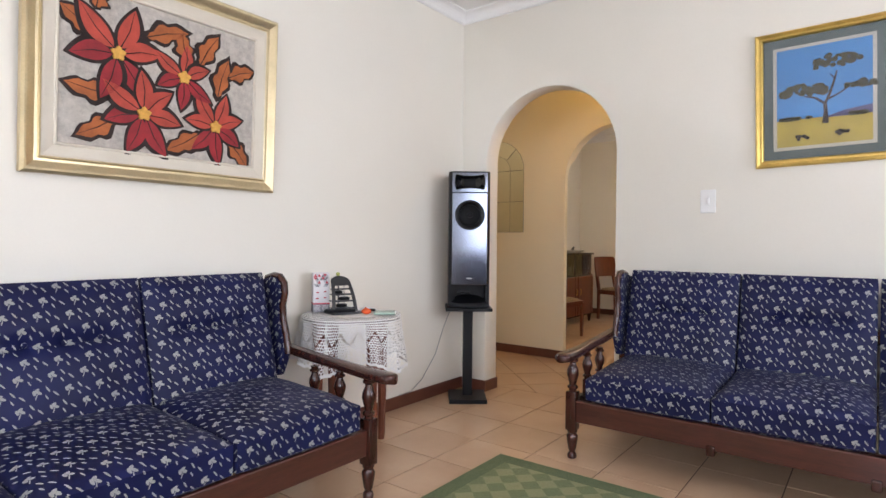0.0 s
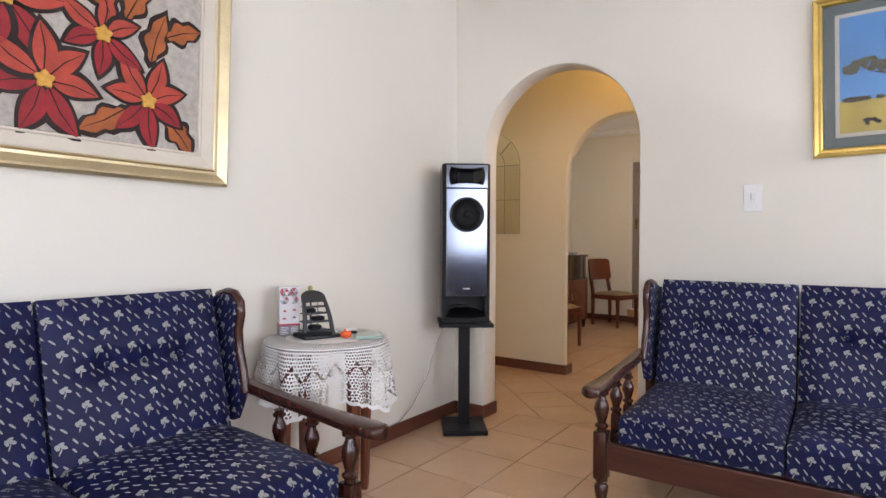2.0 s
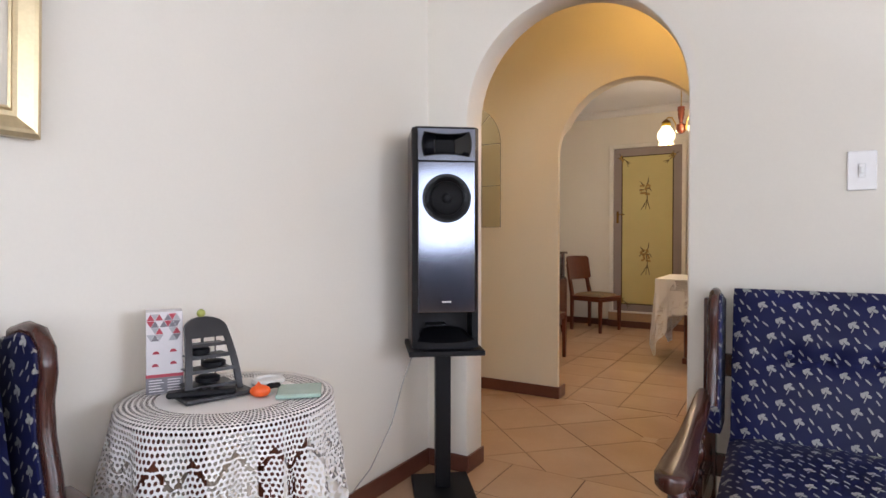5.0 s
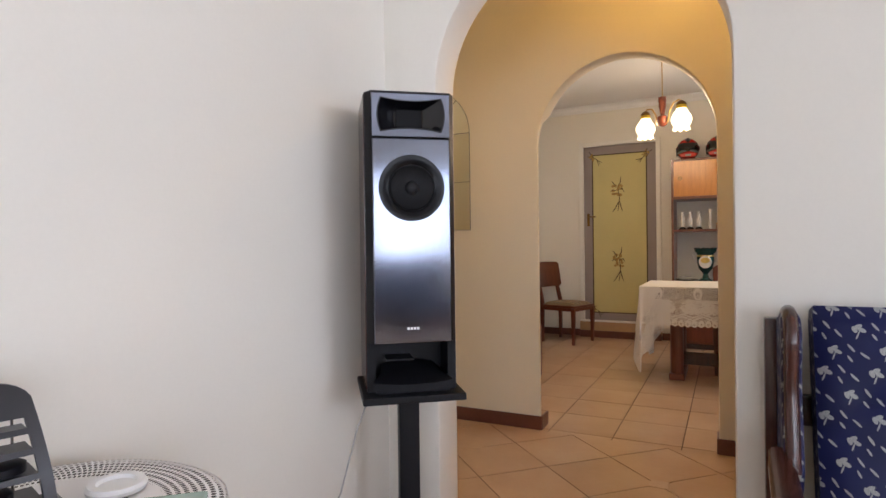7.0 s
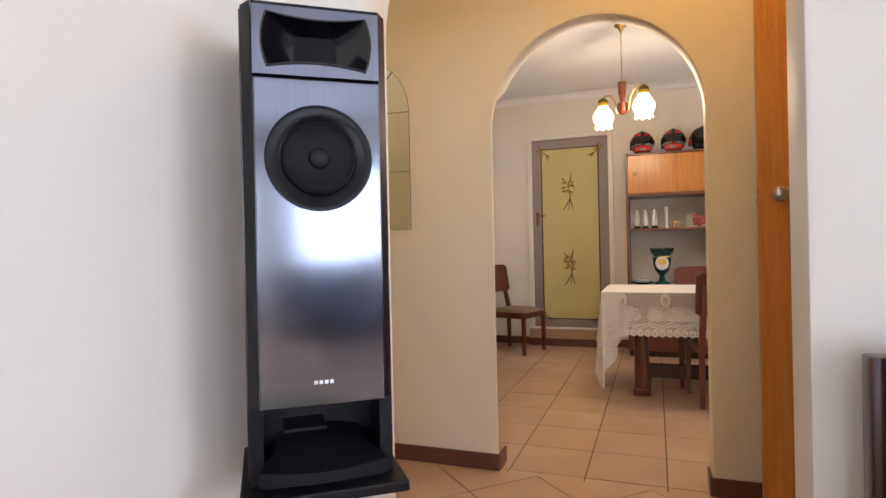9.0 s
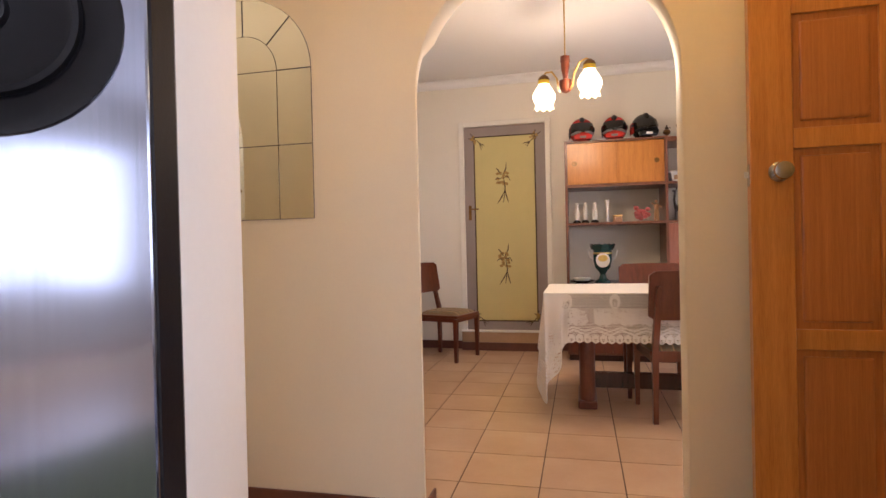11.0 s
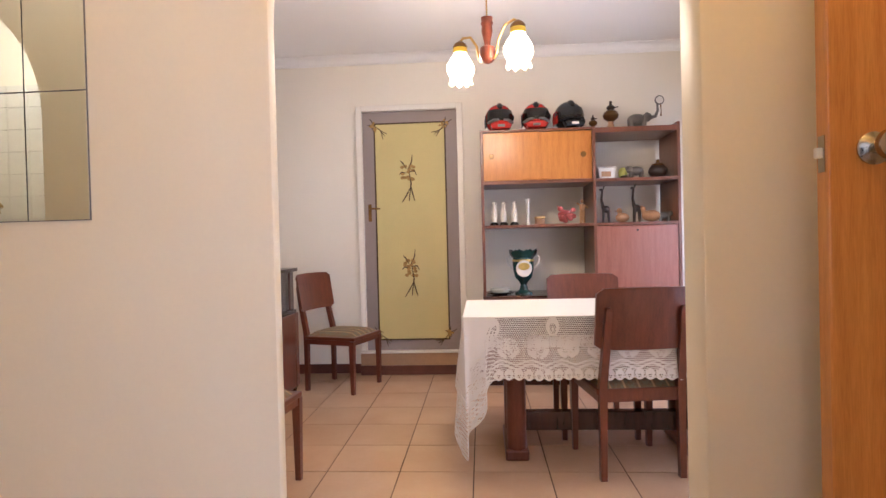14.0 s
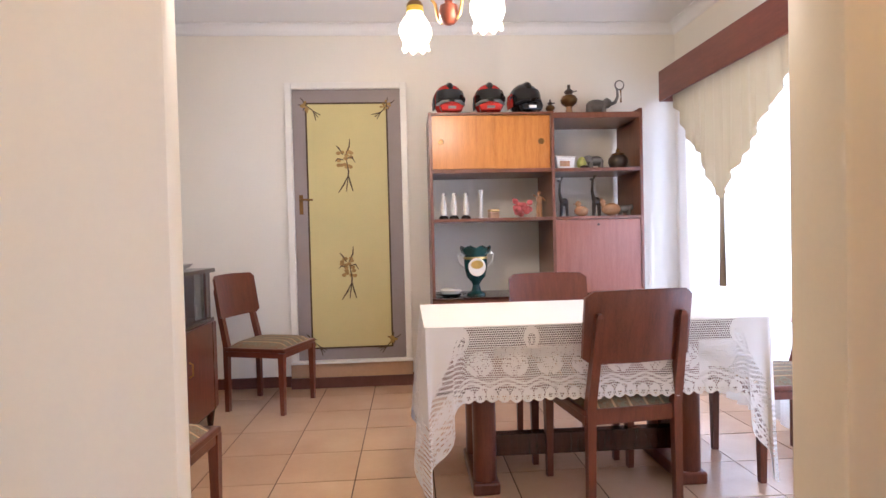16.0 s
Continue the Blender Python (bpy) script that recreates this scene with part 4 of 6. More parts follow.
    part("grip", tube([(0.0, 0.020, 0.014), (0.020, 0.040, 0.018), (0.040, 0.055, 0.016)], [0.005, 0.008, 0.007], 8), M_BLACK, n, smooth=True)
    part("flap", prism([(-0.018, 0.024), (0.012, 0.020), (-0.004, 0.040)], -0.003, 0.003, "y"), M_ORANGE, n)
    c = part("glass_coaster", box((-0.056, -0.056, 0.0), (0.056, 0.056, 0.012), 0.004), M_JADE)
    c.matrix_basis = pose(-1.475, 2.248, TOP + 0.001, 0, 0, 42)
    tagged(c, "square pale green glass coaster on the cloth", "coaster")
    c = part("tape_ring", lathe([(0.030, 0.0), (0.044, 0.001), (0.046, 0.007), (0.042, 0.013), (0.030, 0.013), (0.028, 0.007)], 32), M_WHITEPLASTIC, smooth=True)
    c.matrix_basis = pose(-1.632, 2.285, TOP + 0.001)
    tagged(c, "flat white plastic ring on the crocheted cloth", "ring")


letter_rack()

r = part("rug", box((-0.75, -1.02, 0.0), (0.75, 1.02, 0.012), 0.004), M_RUG)
r.matrix_basis = pose(-0.182, 1.525, 0.001)
tagged(r, "green woven rug with a diamond pattern on the tiles", "rug")


def moulding(parent, w, h, steps, material, name="frame"):
    """Four mitred lengths of frame in the x-z plane; steps of (inset, depth) from the outside in."""
    for k in range(4):
        bm = bmesh.new()
        rows = []
        for d, y in steps:
            c = [(-w / 2 + d, -h / 2 + d), (w / 2 - d, -h / 2 + d), (w / 2 - d, h / 2 - d), (-w / 2 + d, h / 2 - d)]
            rows.append([bm.verts.new((c[k][0], -y, c[k][1])), bm.verts.new((c[(k + 1) % 4][0], -y, c[(k + 1) % 4][1]))])
        for p, q in zip(rows, rows[1:]):
            bm.faces.new((p[0], p[1], q[1], q[0]))
        part(name, bm, material, parent)


def petal(cx, cz, a, length, width, wob=0.0, holly=False):
    pts = []
    n = 11
    for side in (1, -1):
        for i in (range(n + 1) if side == 1 else range(n - 1, 0, -1)):
            t = i / n
            w = width * (math.sin(math.pi * t ** 0.85) ** 0.9)
            if holly:
                w *= 0.62 + 0.55 * abs(math.cos(math.pi * t * 2.6))
            w = w * side + wob * math.sin(math.pi * t) * width
            pts.append((cx + t * length * math.cos(a) - w * math.sin(a), cz + t * length * math.sin(a) + w * math.cos(a)))
    return pts


def stitched(parent, cx, cz, a, length, width, material, level, holly=False, wob=0.0):
    """A padded petal: dark outline, coloured field, and a dark midrib."""
    y = -0.012 - 0.0006 * level
    part("outline", prism(petal(cx, cz, a, length, width, wob, holly), y - 0.0025, y, "y"), M_PETALDARK, parent)
    ox, oz = cx + 0.10 * length * math.cos(a), cz + 0.10 * length * math.sin(a)
    part("petal" if not holly else "leaf", prism(petal(ox, oz, a, length * 0.80, width * 0.70, wob, holly), y - 0.0042, y - 0.0024, "y"), material, parent)
    e = 0.75 * length
    part("midrib", tube([(ox, y - 0.0042, oz), (ox + 0.5 * e * math.cos(a) - wob * width * math.sin(a) * 0.7, y - 0.0046, oz + 0.5 * e * math.sin(a) + wob * width * math.cos(a) * 0.7), (ox + e * math.cos(a), y - 0.0042, oz + e * math.sin(a))], [0.0022, 0.0020, 0.0008], 5), M_PETALDARK, parent)


def flower_picture():
    w, h = 1.092, 0.862
    f = thing("flower_picture", (LW + 0.022, 1.289, 1.776), 90, "large stitched picture of red poinsettias in a gold frame", "picture")
    f.matrix_basis = pose(LW + 0.022, 1.289, 1.776, 2.4, 0, 90)  # hangs from its wire, the top leaning out
    moulding(f, w, h, [(0.0, 0.0), (0.0, 0.030), (0.010, 0.040), (0.018, 0.038), (0.045, 0.024), (0.055, 0.024), (0.060, 0.030), (0.066, 0.028)], M_PALEGOLD)
    moulding(f, w - 0.132, h - 0.132, [(0.0, 0.026), (0.008, 0.025), (0.045, 0.016), (0.050, 0.020), (0.056, 0.018), (0.058, 0.010)], M_CREAM, "liner")
    iw, ih = w - 0.25, h - 0.25
    part("canvas", box((-iw / 2, -0.0118, -ih / 2), (iw / 2, 0.0, ih / 2)), M_CANVAS, f, "silver-white woven ground")
    # centres as seen from the front, x to the right
    heads = [(-0.212, 0.079, 0.225, 6, 0.2), (-0.105, -0.145, 0.200, 7, 0.75), (0.066, 0.046, 0.160, 6, 0.45), (0.222, -0.147, 0.180, 7, 0.35)]
    leaves = [(-0.27, 0.14, 2.68, 0.19), (-0.12, 0.17, 0.35, 0.24), (-0.20, -0.09, 3.05, 0.23), (-0.20, -0.17, 3.70, 0.21), (0.09, 0.11, 1.85, 0.15), (0.13, 0.10, 1.05, 0.22), (0.225, -0.03, 1.30, 0.24), (0.27, 0.09, 0.40, 0.18), (0.16, -0.18, 3.70, 0.22), (0.28, -0.19, 5.45, 0.19), (-0.30, 0.23, 1.2, 0.10)]
    for i, (x, z, a, n) in enumerate(leaves):
        stitched(f, x, z, a, n, 0.050, M_LEAFORANGE, i % 3, True, 0.2)
    for i, (x, z, n, count, start) in enumerate(heads):
        for k in range(count):
            a = start + 2 * math.pi * k / count
            stitched(f, x, z, a, n * (0.9 + 0.2 * ((k * 7) % 3) / 2), n * 0.25, (M_PETALCORAL if math.sin(a) > -0.15 else M_PETALRED), 3 + (i * 2 + k) % 5, wob=0.25 * (-1) ** k)
        part("flower_centre", prism([(x + 0.026 * (1 + 0.2 * math.sin(5 * b)) * math.cos(b), z + 0.026 * (1 + 0.2 * math.sin(5 * b)) * math.sin(b)) for b in [2 * math.pi * q / 20 for q in range(20)]], -0.027, -0.012, "y", 0.002), M_POLLEN, f)


flower_picture()


def landscape_picture():
    w, h = 0.612, 0.714
    f = thing("landscape_picture", (0.366, AW - 0.001, 1.875), 0, "framed painting of an acacia tree under blue sky", "picture")
    f.matrix_basis = pose(0.366, AW - 0.008, 1.875, 0.6, -1.0, 0)
    moulding(f, w, h, [(0.0, 0.0), (0.0, 0.022), (0.006, 0.030), (0.014, 0.026), (0.020, 0.022), (0.030, 0.024), (0.036, 0.020), (0.040, 0.012)], M_GOLD)
    part("mat_board", box((-w / 2 + 0.036, -0.012, -h / 2 + 0.036), (w / 2 - 0.036, 0.0, h / 2 - 0.036)), M_MAT, f)
    iw, ih = 0.444, 0.545
    part("white_border", box((-iw / 2, -0.0135, -ih / 2), (iw / 2, -0.0122, ih / 2)), M_CREAM, f)
    a, b = iw / 2 - 0.017, ih / 2 - 0.017
    part("painted_sky", box((-a, -0.0145, -0.115), (a, -0.0137, b)), M_SKYPAINT, f)
    part("painted_grass", box((-a, -0.0146, -b), (a, -0.0137, -0.1152)), M_GRASSPAINT, f)
    part("painted_hills", prism([(0.02, -0.115), (0.08, -0.095), (0.13, -0.088), (a, -0.078), (a, -0.122), (0.02, -0.122)], -0.0150, -0.0147, "y"), M_HILLPAINT, f)
    rnd = random.Random(8)
    for x0, x1, z in ((-a, -0.04, -0.11), (0.10, a, -0.115)):
        bm = bmesh.new()
        for i in range(22):
            x = rnd.uniform(x0 + 0.012, x1 - 0.012)
            prism(arc(x, z, rnd.uniform(0.006, 0.014), 0, 360, 8)[:-1], -0.0153, -0.0150, "y", bm=bm)
        part("painted_bushes", bm, M_TREEPAINT, f)
    trunk = bmesh.new()
    for pts, rr in (([(0.01, -0.15), (0.012, -0.09), (0.008, -0.045)], [0.015, 0.009, 0.008]), ([(0.008, -0.05), (-0.03, -0.015), (-0.08, 0.0)], [0.007, 0.005, 0.003]), ([(0.008, -0.05), (0.03, 0.0), (0.05, 0.07), (0.06, 0.11)], [0.007, 0.006, 0.005, 0.003]), ([(0.02, -0.03), (0.07, -0.005), (0.11, 0.02)], [0.005, 0.004, 0.003]), ([(0.05, 0.07), (0.03, 0.10)], [0.004, 0.002])):
        for (p, q), (ra, rb) in zip(zip(pts, pts[1:]), zip(rr, rr[1:])):
            d = Vector((q[0] - p[0], q[1] - p[1])).normalized()
            prism([(p[0] - d.y * ra, p[1] + d.x * ra), (p[0] + d.y * ra, p[1] - d.x * ra), (q[0] + d.y * rb, q[1] - d.x * rb), (q[0] - d.y * rb, q[1] + d.x * rb)], -0.0156, -0.0153, "y", bm=trunk)
    part("painted_trunk", trunk, M_TRUNKPAINT, f)
    for cx, cz, rx, rz, n in ((0.055, 0.155, 0.105, 0.040, 70), (-0.085, 0.025, 0.105, 0.036, 70), (0.150, 0.025, 0.068, 0.018, 40)):
        bm = bmesh.new()
        for i in range(n):
            u, v = rnd.uniform(-1, 1), rnd.uniform(-0.5, 1)
            if u * u + v * v > 1:
                continue
            prism(arc(cx + u * rx, cz + v * rz, rnd.uniform(0.007, 0.015), 0, 360, 7)[:-1], -0.0160 - 0.0002 * (i % 4), -0.0156, "y", bm=bm)
        part("painted_crown", bm, M_TREEPAINT, f)
    for cx, cz in ((-0.09, -0.215), (0.08, -0.205)):
        bm = bmesh.new()
        for i in range(12):
            prism(arc(cx + rnd.uniform(-0.025, 0.025), cz + rnd.uniform(-0.008, 0.012), 0.009, 0, 360, 7)[:-1], -0.0155, -0.0148, "y", bm=bm)
        part("painted_shrub", bm, M_TRUNKPAINT, f)
    pane = part("glass_pane", box((-w / 2 + 0.038, -0.0185, -h / 2 + 0.038), (w / 2 - 0.038, -0.0170, h / 2 - 0.038)), M_GLASS, f)
    pane.visible_shadow = False


landscape_picture()

sw = thing("light_switch", (-0.178, AW, 1.346), 0, "white rocker light switch on the cream wall", "switch")
part("cover_plate", box((-0.041, -0.009, -0.067), (0.041, 0.0, 0.067), 0.004), M_WHITEPLASTIC, sw)
part("rocker", box((-0.010, -0.014, -0.024), (0.010, -0.009, 0.024), 0.003), M_WHITEPLASTIC, sw)
part("dolly", box((-0.006, -0.019, -0.010), (0.006, -0.012, 0.012), 0.003), M_WHITEPLASTIC, sw)


def window_unit(name, lo, hi, axis, at, thick, panes):
    """White frame, mullions and panes in an opening; lo, hi are (along, z)."""
    w = thing(name)
    tagged(w, "white framed window with clear panes", "window", kind="structure")
    y0, y1 = at + thick * 0.35, at + thick * 0.6

    def bar(n, a0, a1, z0, z1, mat_, d=0.0):
        ends = ((a0, y0 + d, z0), (a1, y1 - d, z1)) if axis == "y" else ((y0 + d, a0, z0), (y1 - d, a1, z1))
        return part(n, box(*ends, 0.0 if mat_ is M_GLASS else 0.004), mat_, w)
    bar("window_frame", lo[0], hi[0], lo[1], lo[1] + 0.05, M_DOORFRAME)
    bar("window_frame", lo[0], hi[0], hi[1] - 0.05, hi[1], M_DOORFRAME)
    for i in range(panes + 1):
        c = lo[0] + 0.025 + (hi[0] - lo[0] - 0.05) * i / panes
        bar("mullion", c - 0.024, c + 0.024, lo[1] + 0.05, hi[1] - 0.05, M_DOORFRAME)
    for i in range(panes):
        s = (hi[0] - lo[0] - 0.05) / panes
        p = bar("pane", lo[0] + 0.05 + i * s, lo[0] + i * s + s, lo[1] + 0.05, hi[1] - 0.05, M_GLASS, 0.015)
        p.visible_shadow = False


window_unit("window_1", (-0.3, 0.7), (2.3, 2.2), "y", SOUTH - 0.15, 0.15, 3)
window_unit("window_2", (0.95, 0.80), (3.05, 2.2), "x", EAST, 0.15, 3)
window_unit("window_4", (-2.2, 0.95), (-0.1, 2.2), "x", EAST, 0.15, 3)
window_unit("window_3", (5.6, 0.25), (8.3, 2.2), "x", DW, 0.15, 4)

# ---- hall ----


def mirror():
    m = thing("wall_mirror", (-2.492, HW, 0), 0, "arched wall mirror of separate panes on the hall wall", "mirror")
    R, q, zc, g = 0.305, 0.152, 1.815, 0.0016
    rows = (1.203, 1.508, zc)

    def pane(out):
        part("mirror_pane", prism(out, -0.006, -0.001, "y"), M_MIRROR, m)
    for z0, z1 in zip(rows, rows[1:]):
        for x0, x1 in ((-R, -q), (-q, q), (q, R)):
            pane([(x0 + g, z0 + g), (x1 - g, z0 + g), (x1 - g, z1 - g), (x0 + g, z1 - g)])
    pane([(x, z + g) for x, z in arc(0, zc, q - g, 0, 180, 20)])
    for a in (0, 45, 90, 135):
        pane(arc(0, zc, R - g, a + 0.6, a + 44.4, 12) + arc(0, zc, q + g, a + 43.8, a + 1.2, 12))
    part("backing", prism([(-R, rows[0]), (R, rows[0])] + arc(0, zc, R, 0, 180, 32), -0.0015, 0.0, "y"), M_GREYSTONE, m)


mirror()


def panel_door():
    d = thing("door_1", (-0.615, 4.832, 0.012), -1.5)
    tagged(d, "varnished wooden panel door standing open against the hall wall", "door", kind="structure")
    w, h, t = 0.80, 2.06, 0.042
    st = 0.122
    part("stile", box((0, 0, 0), (st, t, h), 0.003), M_DOORWOOD, d)
    part("stile", box((w - st, 0, 0), (w, t, h), 0.003), M_DOORWOOD, d)
    part("mullion", box((w / 2 - 0.045, 0.002, 0.20), (w / 2 + 0.045, t - 0.002, h - 0.10), 0.002), M_DOORWOOD, d)
    rails = [(0.0, 0.20), (0.722, 0.785), (1.345, 1.408), (1.76, 1.82), (h - 0.10, h)]
    for a, b in rails:
        part("rail", box((st, 0.001, a), (w - st, t - 0.001, b), 0.003), M_DOORWOOD, d)
    for (a, b), (c, e) in zip(rails, rails[1:]):
        for x0, x1 in ((st, w / 2 - 0.045), (w / 2 + 0.045, w - st)):
            bm = box((x0 - 0.005, 0.014, b - 0.005), (x1 + 0.005, t - 0.014, c + 0.005))
            box((x0 + 0.022, 0.007, b + 0.022), (x1 - 0.022, t - 0.007, c - 0.022), 0.006, bm)
            part("panel", bm, M_DOORPANEL, d)
    turnm = Matrix.Rotation(radians(90), 4, "X")
    k = lathe([(0.031, 0.0), (0.031, 0.004), (0.024, 0.010), (0.013, 0.014), (0.012, 0.030), (0.022, 0.036), (0.028, 0.048), (0.026, 0.060), (0.010, 0.064)], 24)
    bmesh.ops.transform(k, matrix=Matrix.Translation((0.080, 0.0, 1.275)) @ turnm, verts=k.verts)
    part("door_knob", k, M_CHROME, d, "round chrome knob", True)
    part("latch_plate", box((-0.002, 0.010, 1.235), (0.0005, 0.032, 1.305)), M_CHROME, d)
    part("latch_bolt", box((-0.013, 0.015, 1.262), (-0.001, 0.028, 1.282), 0.002), M_WHITEPLASTIC, d)


panel_door()

# ceiling lights: the hall's, an unseen one added to brighten the mirror, the kitchen's
for x, y, e, tone in ((-0.95, 4.35, 10.0, WARM), (-3.3, 4.35, 4.5, (1.0, 0.84, 0.62)), (-3.9, 3.1, 14, (1.0, 0.90, 0.74))):
    c = thing("ceiling_light", (x, y, CEIL), 0, "round glass ceiling light with a brass rim, lit, out of direct view", "ceiling light", "ceiling lights")
    part("rim", lathe([(0.10, -0.0), (0.11, -0.012), (0.105, -0.022)], 32), M_BRASS, c, smooth=True)
    part("bowl", lathe([(0.100, -0.0221), (0.095, -0.045), (0.07, -0.065), (0.03, -0.074), (0.004, -0.076)], 32), M_SHADE, c, smooth=True)
    lamp("bulb_light", "POINT", pose(x, y, CEIL - 0.16), e, tone, 0.06)

# kitchen wall tiles, seen only in the mirror
kt = setting("wall_kitchen_tiles", box((-5.2, 2.6, 0.9), (-2.3, 2.608, 2.255)), M_CREAM, "grout bed of the kitchen wall tiles")
kmesh, fmesh = bpy.data.meshes.new("wall_tile"), bpy.data.meshes.new("tile_motif")
bm = box((-0.073, 0.0, -0.073), (0.073, 0.006, 0.073))
bm.to_mesh(kmesh), bm.free(), kmesh.materials.append(M_KITCHENTILE)
bm = bmesh.new()
for a, z in ((-0.014, 0.012), (0.014, 0.012), (0.0, 0.026)):
    prism(arc(a, z, 0.014, 0, 360, 9)[:-1], 0.006, 0.0068, "y", bm=bm)
prism([(-0.006, -0.04), (0.006, -0.04), (0.003, 0.01), (-0.003, 0.01)], 0.006, 0.0068, "y", bm=bm)
bm.to_mesh(fmesh), bm.free(), fmesh.materials.append(M_FLOWER)
for i in range(19):
    for j in range(9):
        ob = new("wall_tile", kmesh)
        ob.parent, ob.location = kt, (-5.12 + i * 0.15, 2.609, 0.98 + j * 0.15)
        if (i + 2 * j) % 5 == 0 and j < 5:
            fo = new("tile_motif", fmesh)
            fo.parent = ob

# ---- dining room ----


def dining_door():
    d = thing("door_2", (-1.87, BW, 0))
    tagged(d, "closed door with a yellow flowered panel above a tiled step", "door", kind="structure")
    w, y = 0.46, 0.0
    for lo, hi in (((-w, -0.042, 0.075), (-w + 0.050, 0.0, 2.315)), ((w - 0.050, -0.042, 0.201), (w, 0.0, 2.315)), ((-w + 0.050, -0.042, 2.267), (w - 0.050, 0.0, 2.315))):
        part("door_frame", box(lo, hi, 0.005), M_DOORFRAME, d)
    leaf = part("door_leaf", box((-w + 0.050, -0.008, 0.20), (w - 0.050, -0.0005, 2.267)), M_MAUVE, d)
    part("yellow_panel", box((-0.300, -0.013, 0.298), (0.300, -0.0082, 2.156), 0.002), M_YELLOWGLASS, leaf)
    for lo, hi in (((-0.312, -0.016, 0.286), (-0.300, -0.0082, 2.168)), ((0.300, -0.016, 0.286), (0.312, -0.0082, 2.168)), ((-0.300, -0.016, 2.156), (0.300, -0.0082, 2.168)), ((-0.300, -0.016, 0.286), (0.300, -0.0082, 0.298))):
        part("bead", box(lo, hi, 0.002), M_STEM, leaf)
    part("threshold", box((-w, -0.095, 0.186), (w, 0.0, 0.200), 0.003), M_DOORFRAME, d)
    part("step", box((-w, -0.075, 0.0), (w, 0.0, 0.186), 0.004), M_STEP, d)
    rnd = random.Random(5)

    def spray(cx, cz, s, turn):
        st, fl = bmesh.new(), bmesh.new()
        c, n = math.cos(turn), math.sin(turn)

        def at(a, b, lift=0.0):
            return (cx + s * (a * c - b * n), -0.0145 - lift, cz + s * (a * n + b * c))
        for pts in ([(0.0, -0.2), (0.02, -0.05), (0.0, 0.08)], [(-0.06, -0.21), (-0.02, -0.15), (0.015, -0.08)], [(0.05, -0.20), (0.03, -0.13), (0.018, -0.07)], [(0.0, 0.08), (0.03, 0.14), (0.035, 0.20)], [(-0.02, 0.08), (-0.05, 0.13), (-0.07, 0.15)], [(0.0, 0.05), (0.05, 0.06), (0.07, 0.02)], [(-0.02, 0.04), (-0.06, 0.05), (-0.08, 0.03)]):
            tube([at(*p) for p in pts], [0.0035 * s ** 0.5, 0.006 * s ** 0.5, 0.0025], 5, st)
        for i in range(16):
            a, b = rnd.uniform(-0.055, 0.045), rnd.uniform(-0.03, 0.11)
            ball(at(a, b, 0.001), (0.016 * s + 0.002, 0.0025, 0.012 * s + 0.002), fl, 7)
        part("pressed_stems", st, M_STEM, leaf)
        part("pressed_petals", fl, M_FLOWER, leaf, smooth=True)
    spray(-0.015, 1.69, 1.0, 0.0), spray(-0.010, 0.87, 1.0, 0.0)
    spray(-0.285, 2.125, 0.50, 0.8), spray(0.285, 2.125, 0.50, -0.8), spray(-0.285, 0.325, 0.50, -2.3 + 3.14), spray(0.285, 0.325, 0.50, 2.3 - 3.14)
    part("lock_plate", box((-0.375, -0.014, 1.32), (-0.345, -0.0082, 1.47), 0.002), M_OLDBRASS, leaf)
    part("door_handle", tube([(-0.36, -0.012, 1.43), (-0.36, -0.05, 1.43), (-0.345, -0.055, 1.43), (-0.265, -0.055, 1.428)], 0.008, 8), M_OLDBRASS, leaf, smooth=True)


dining_door()


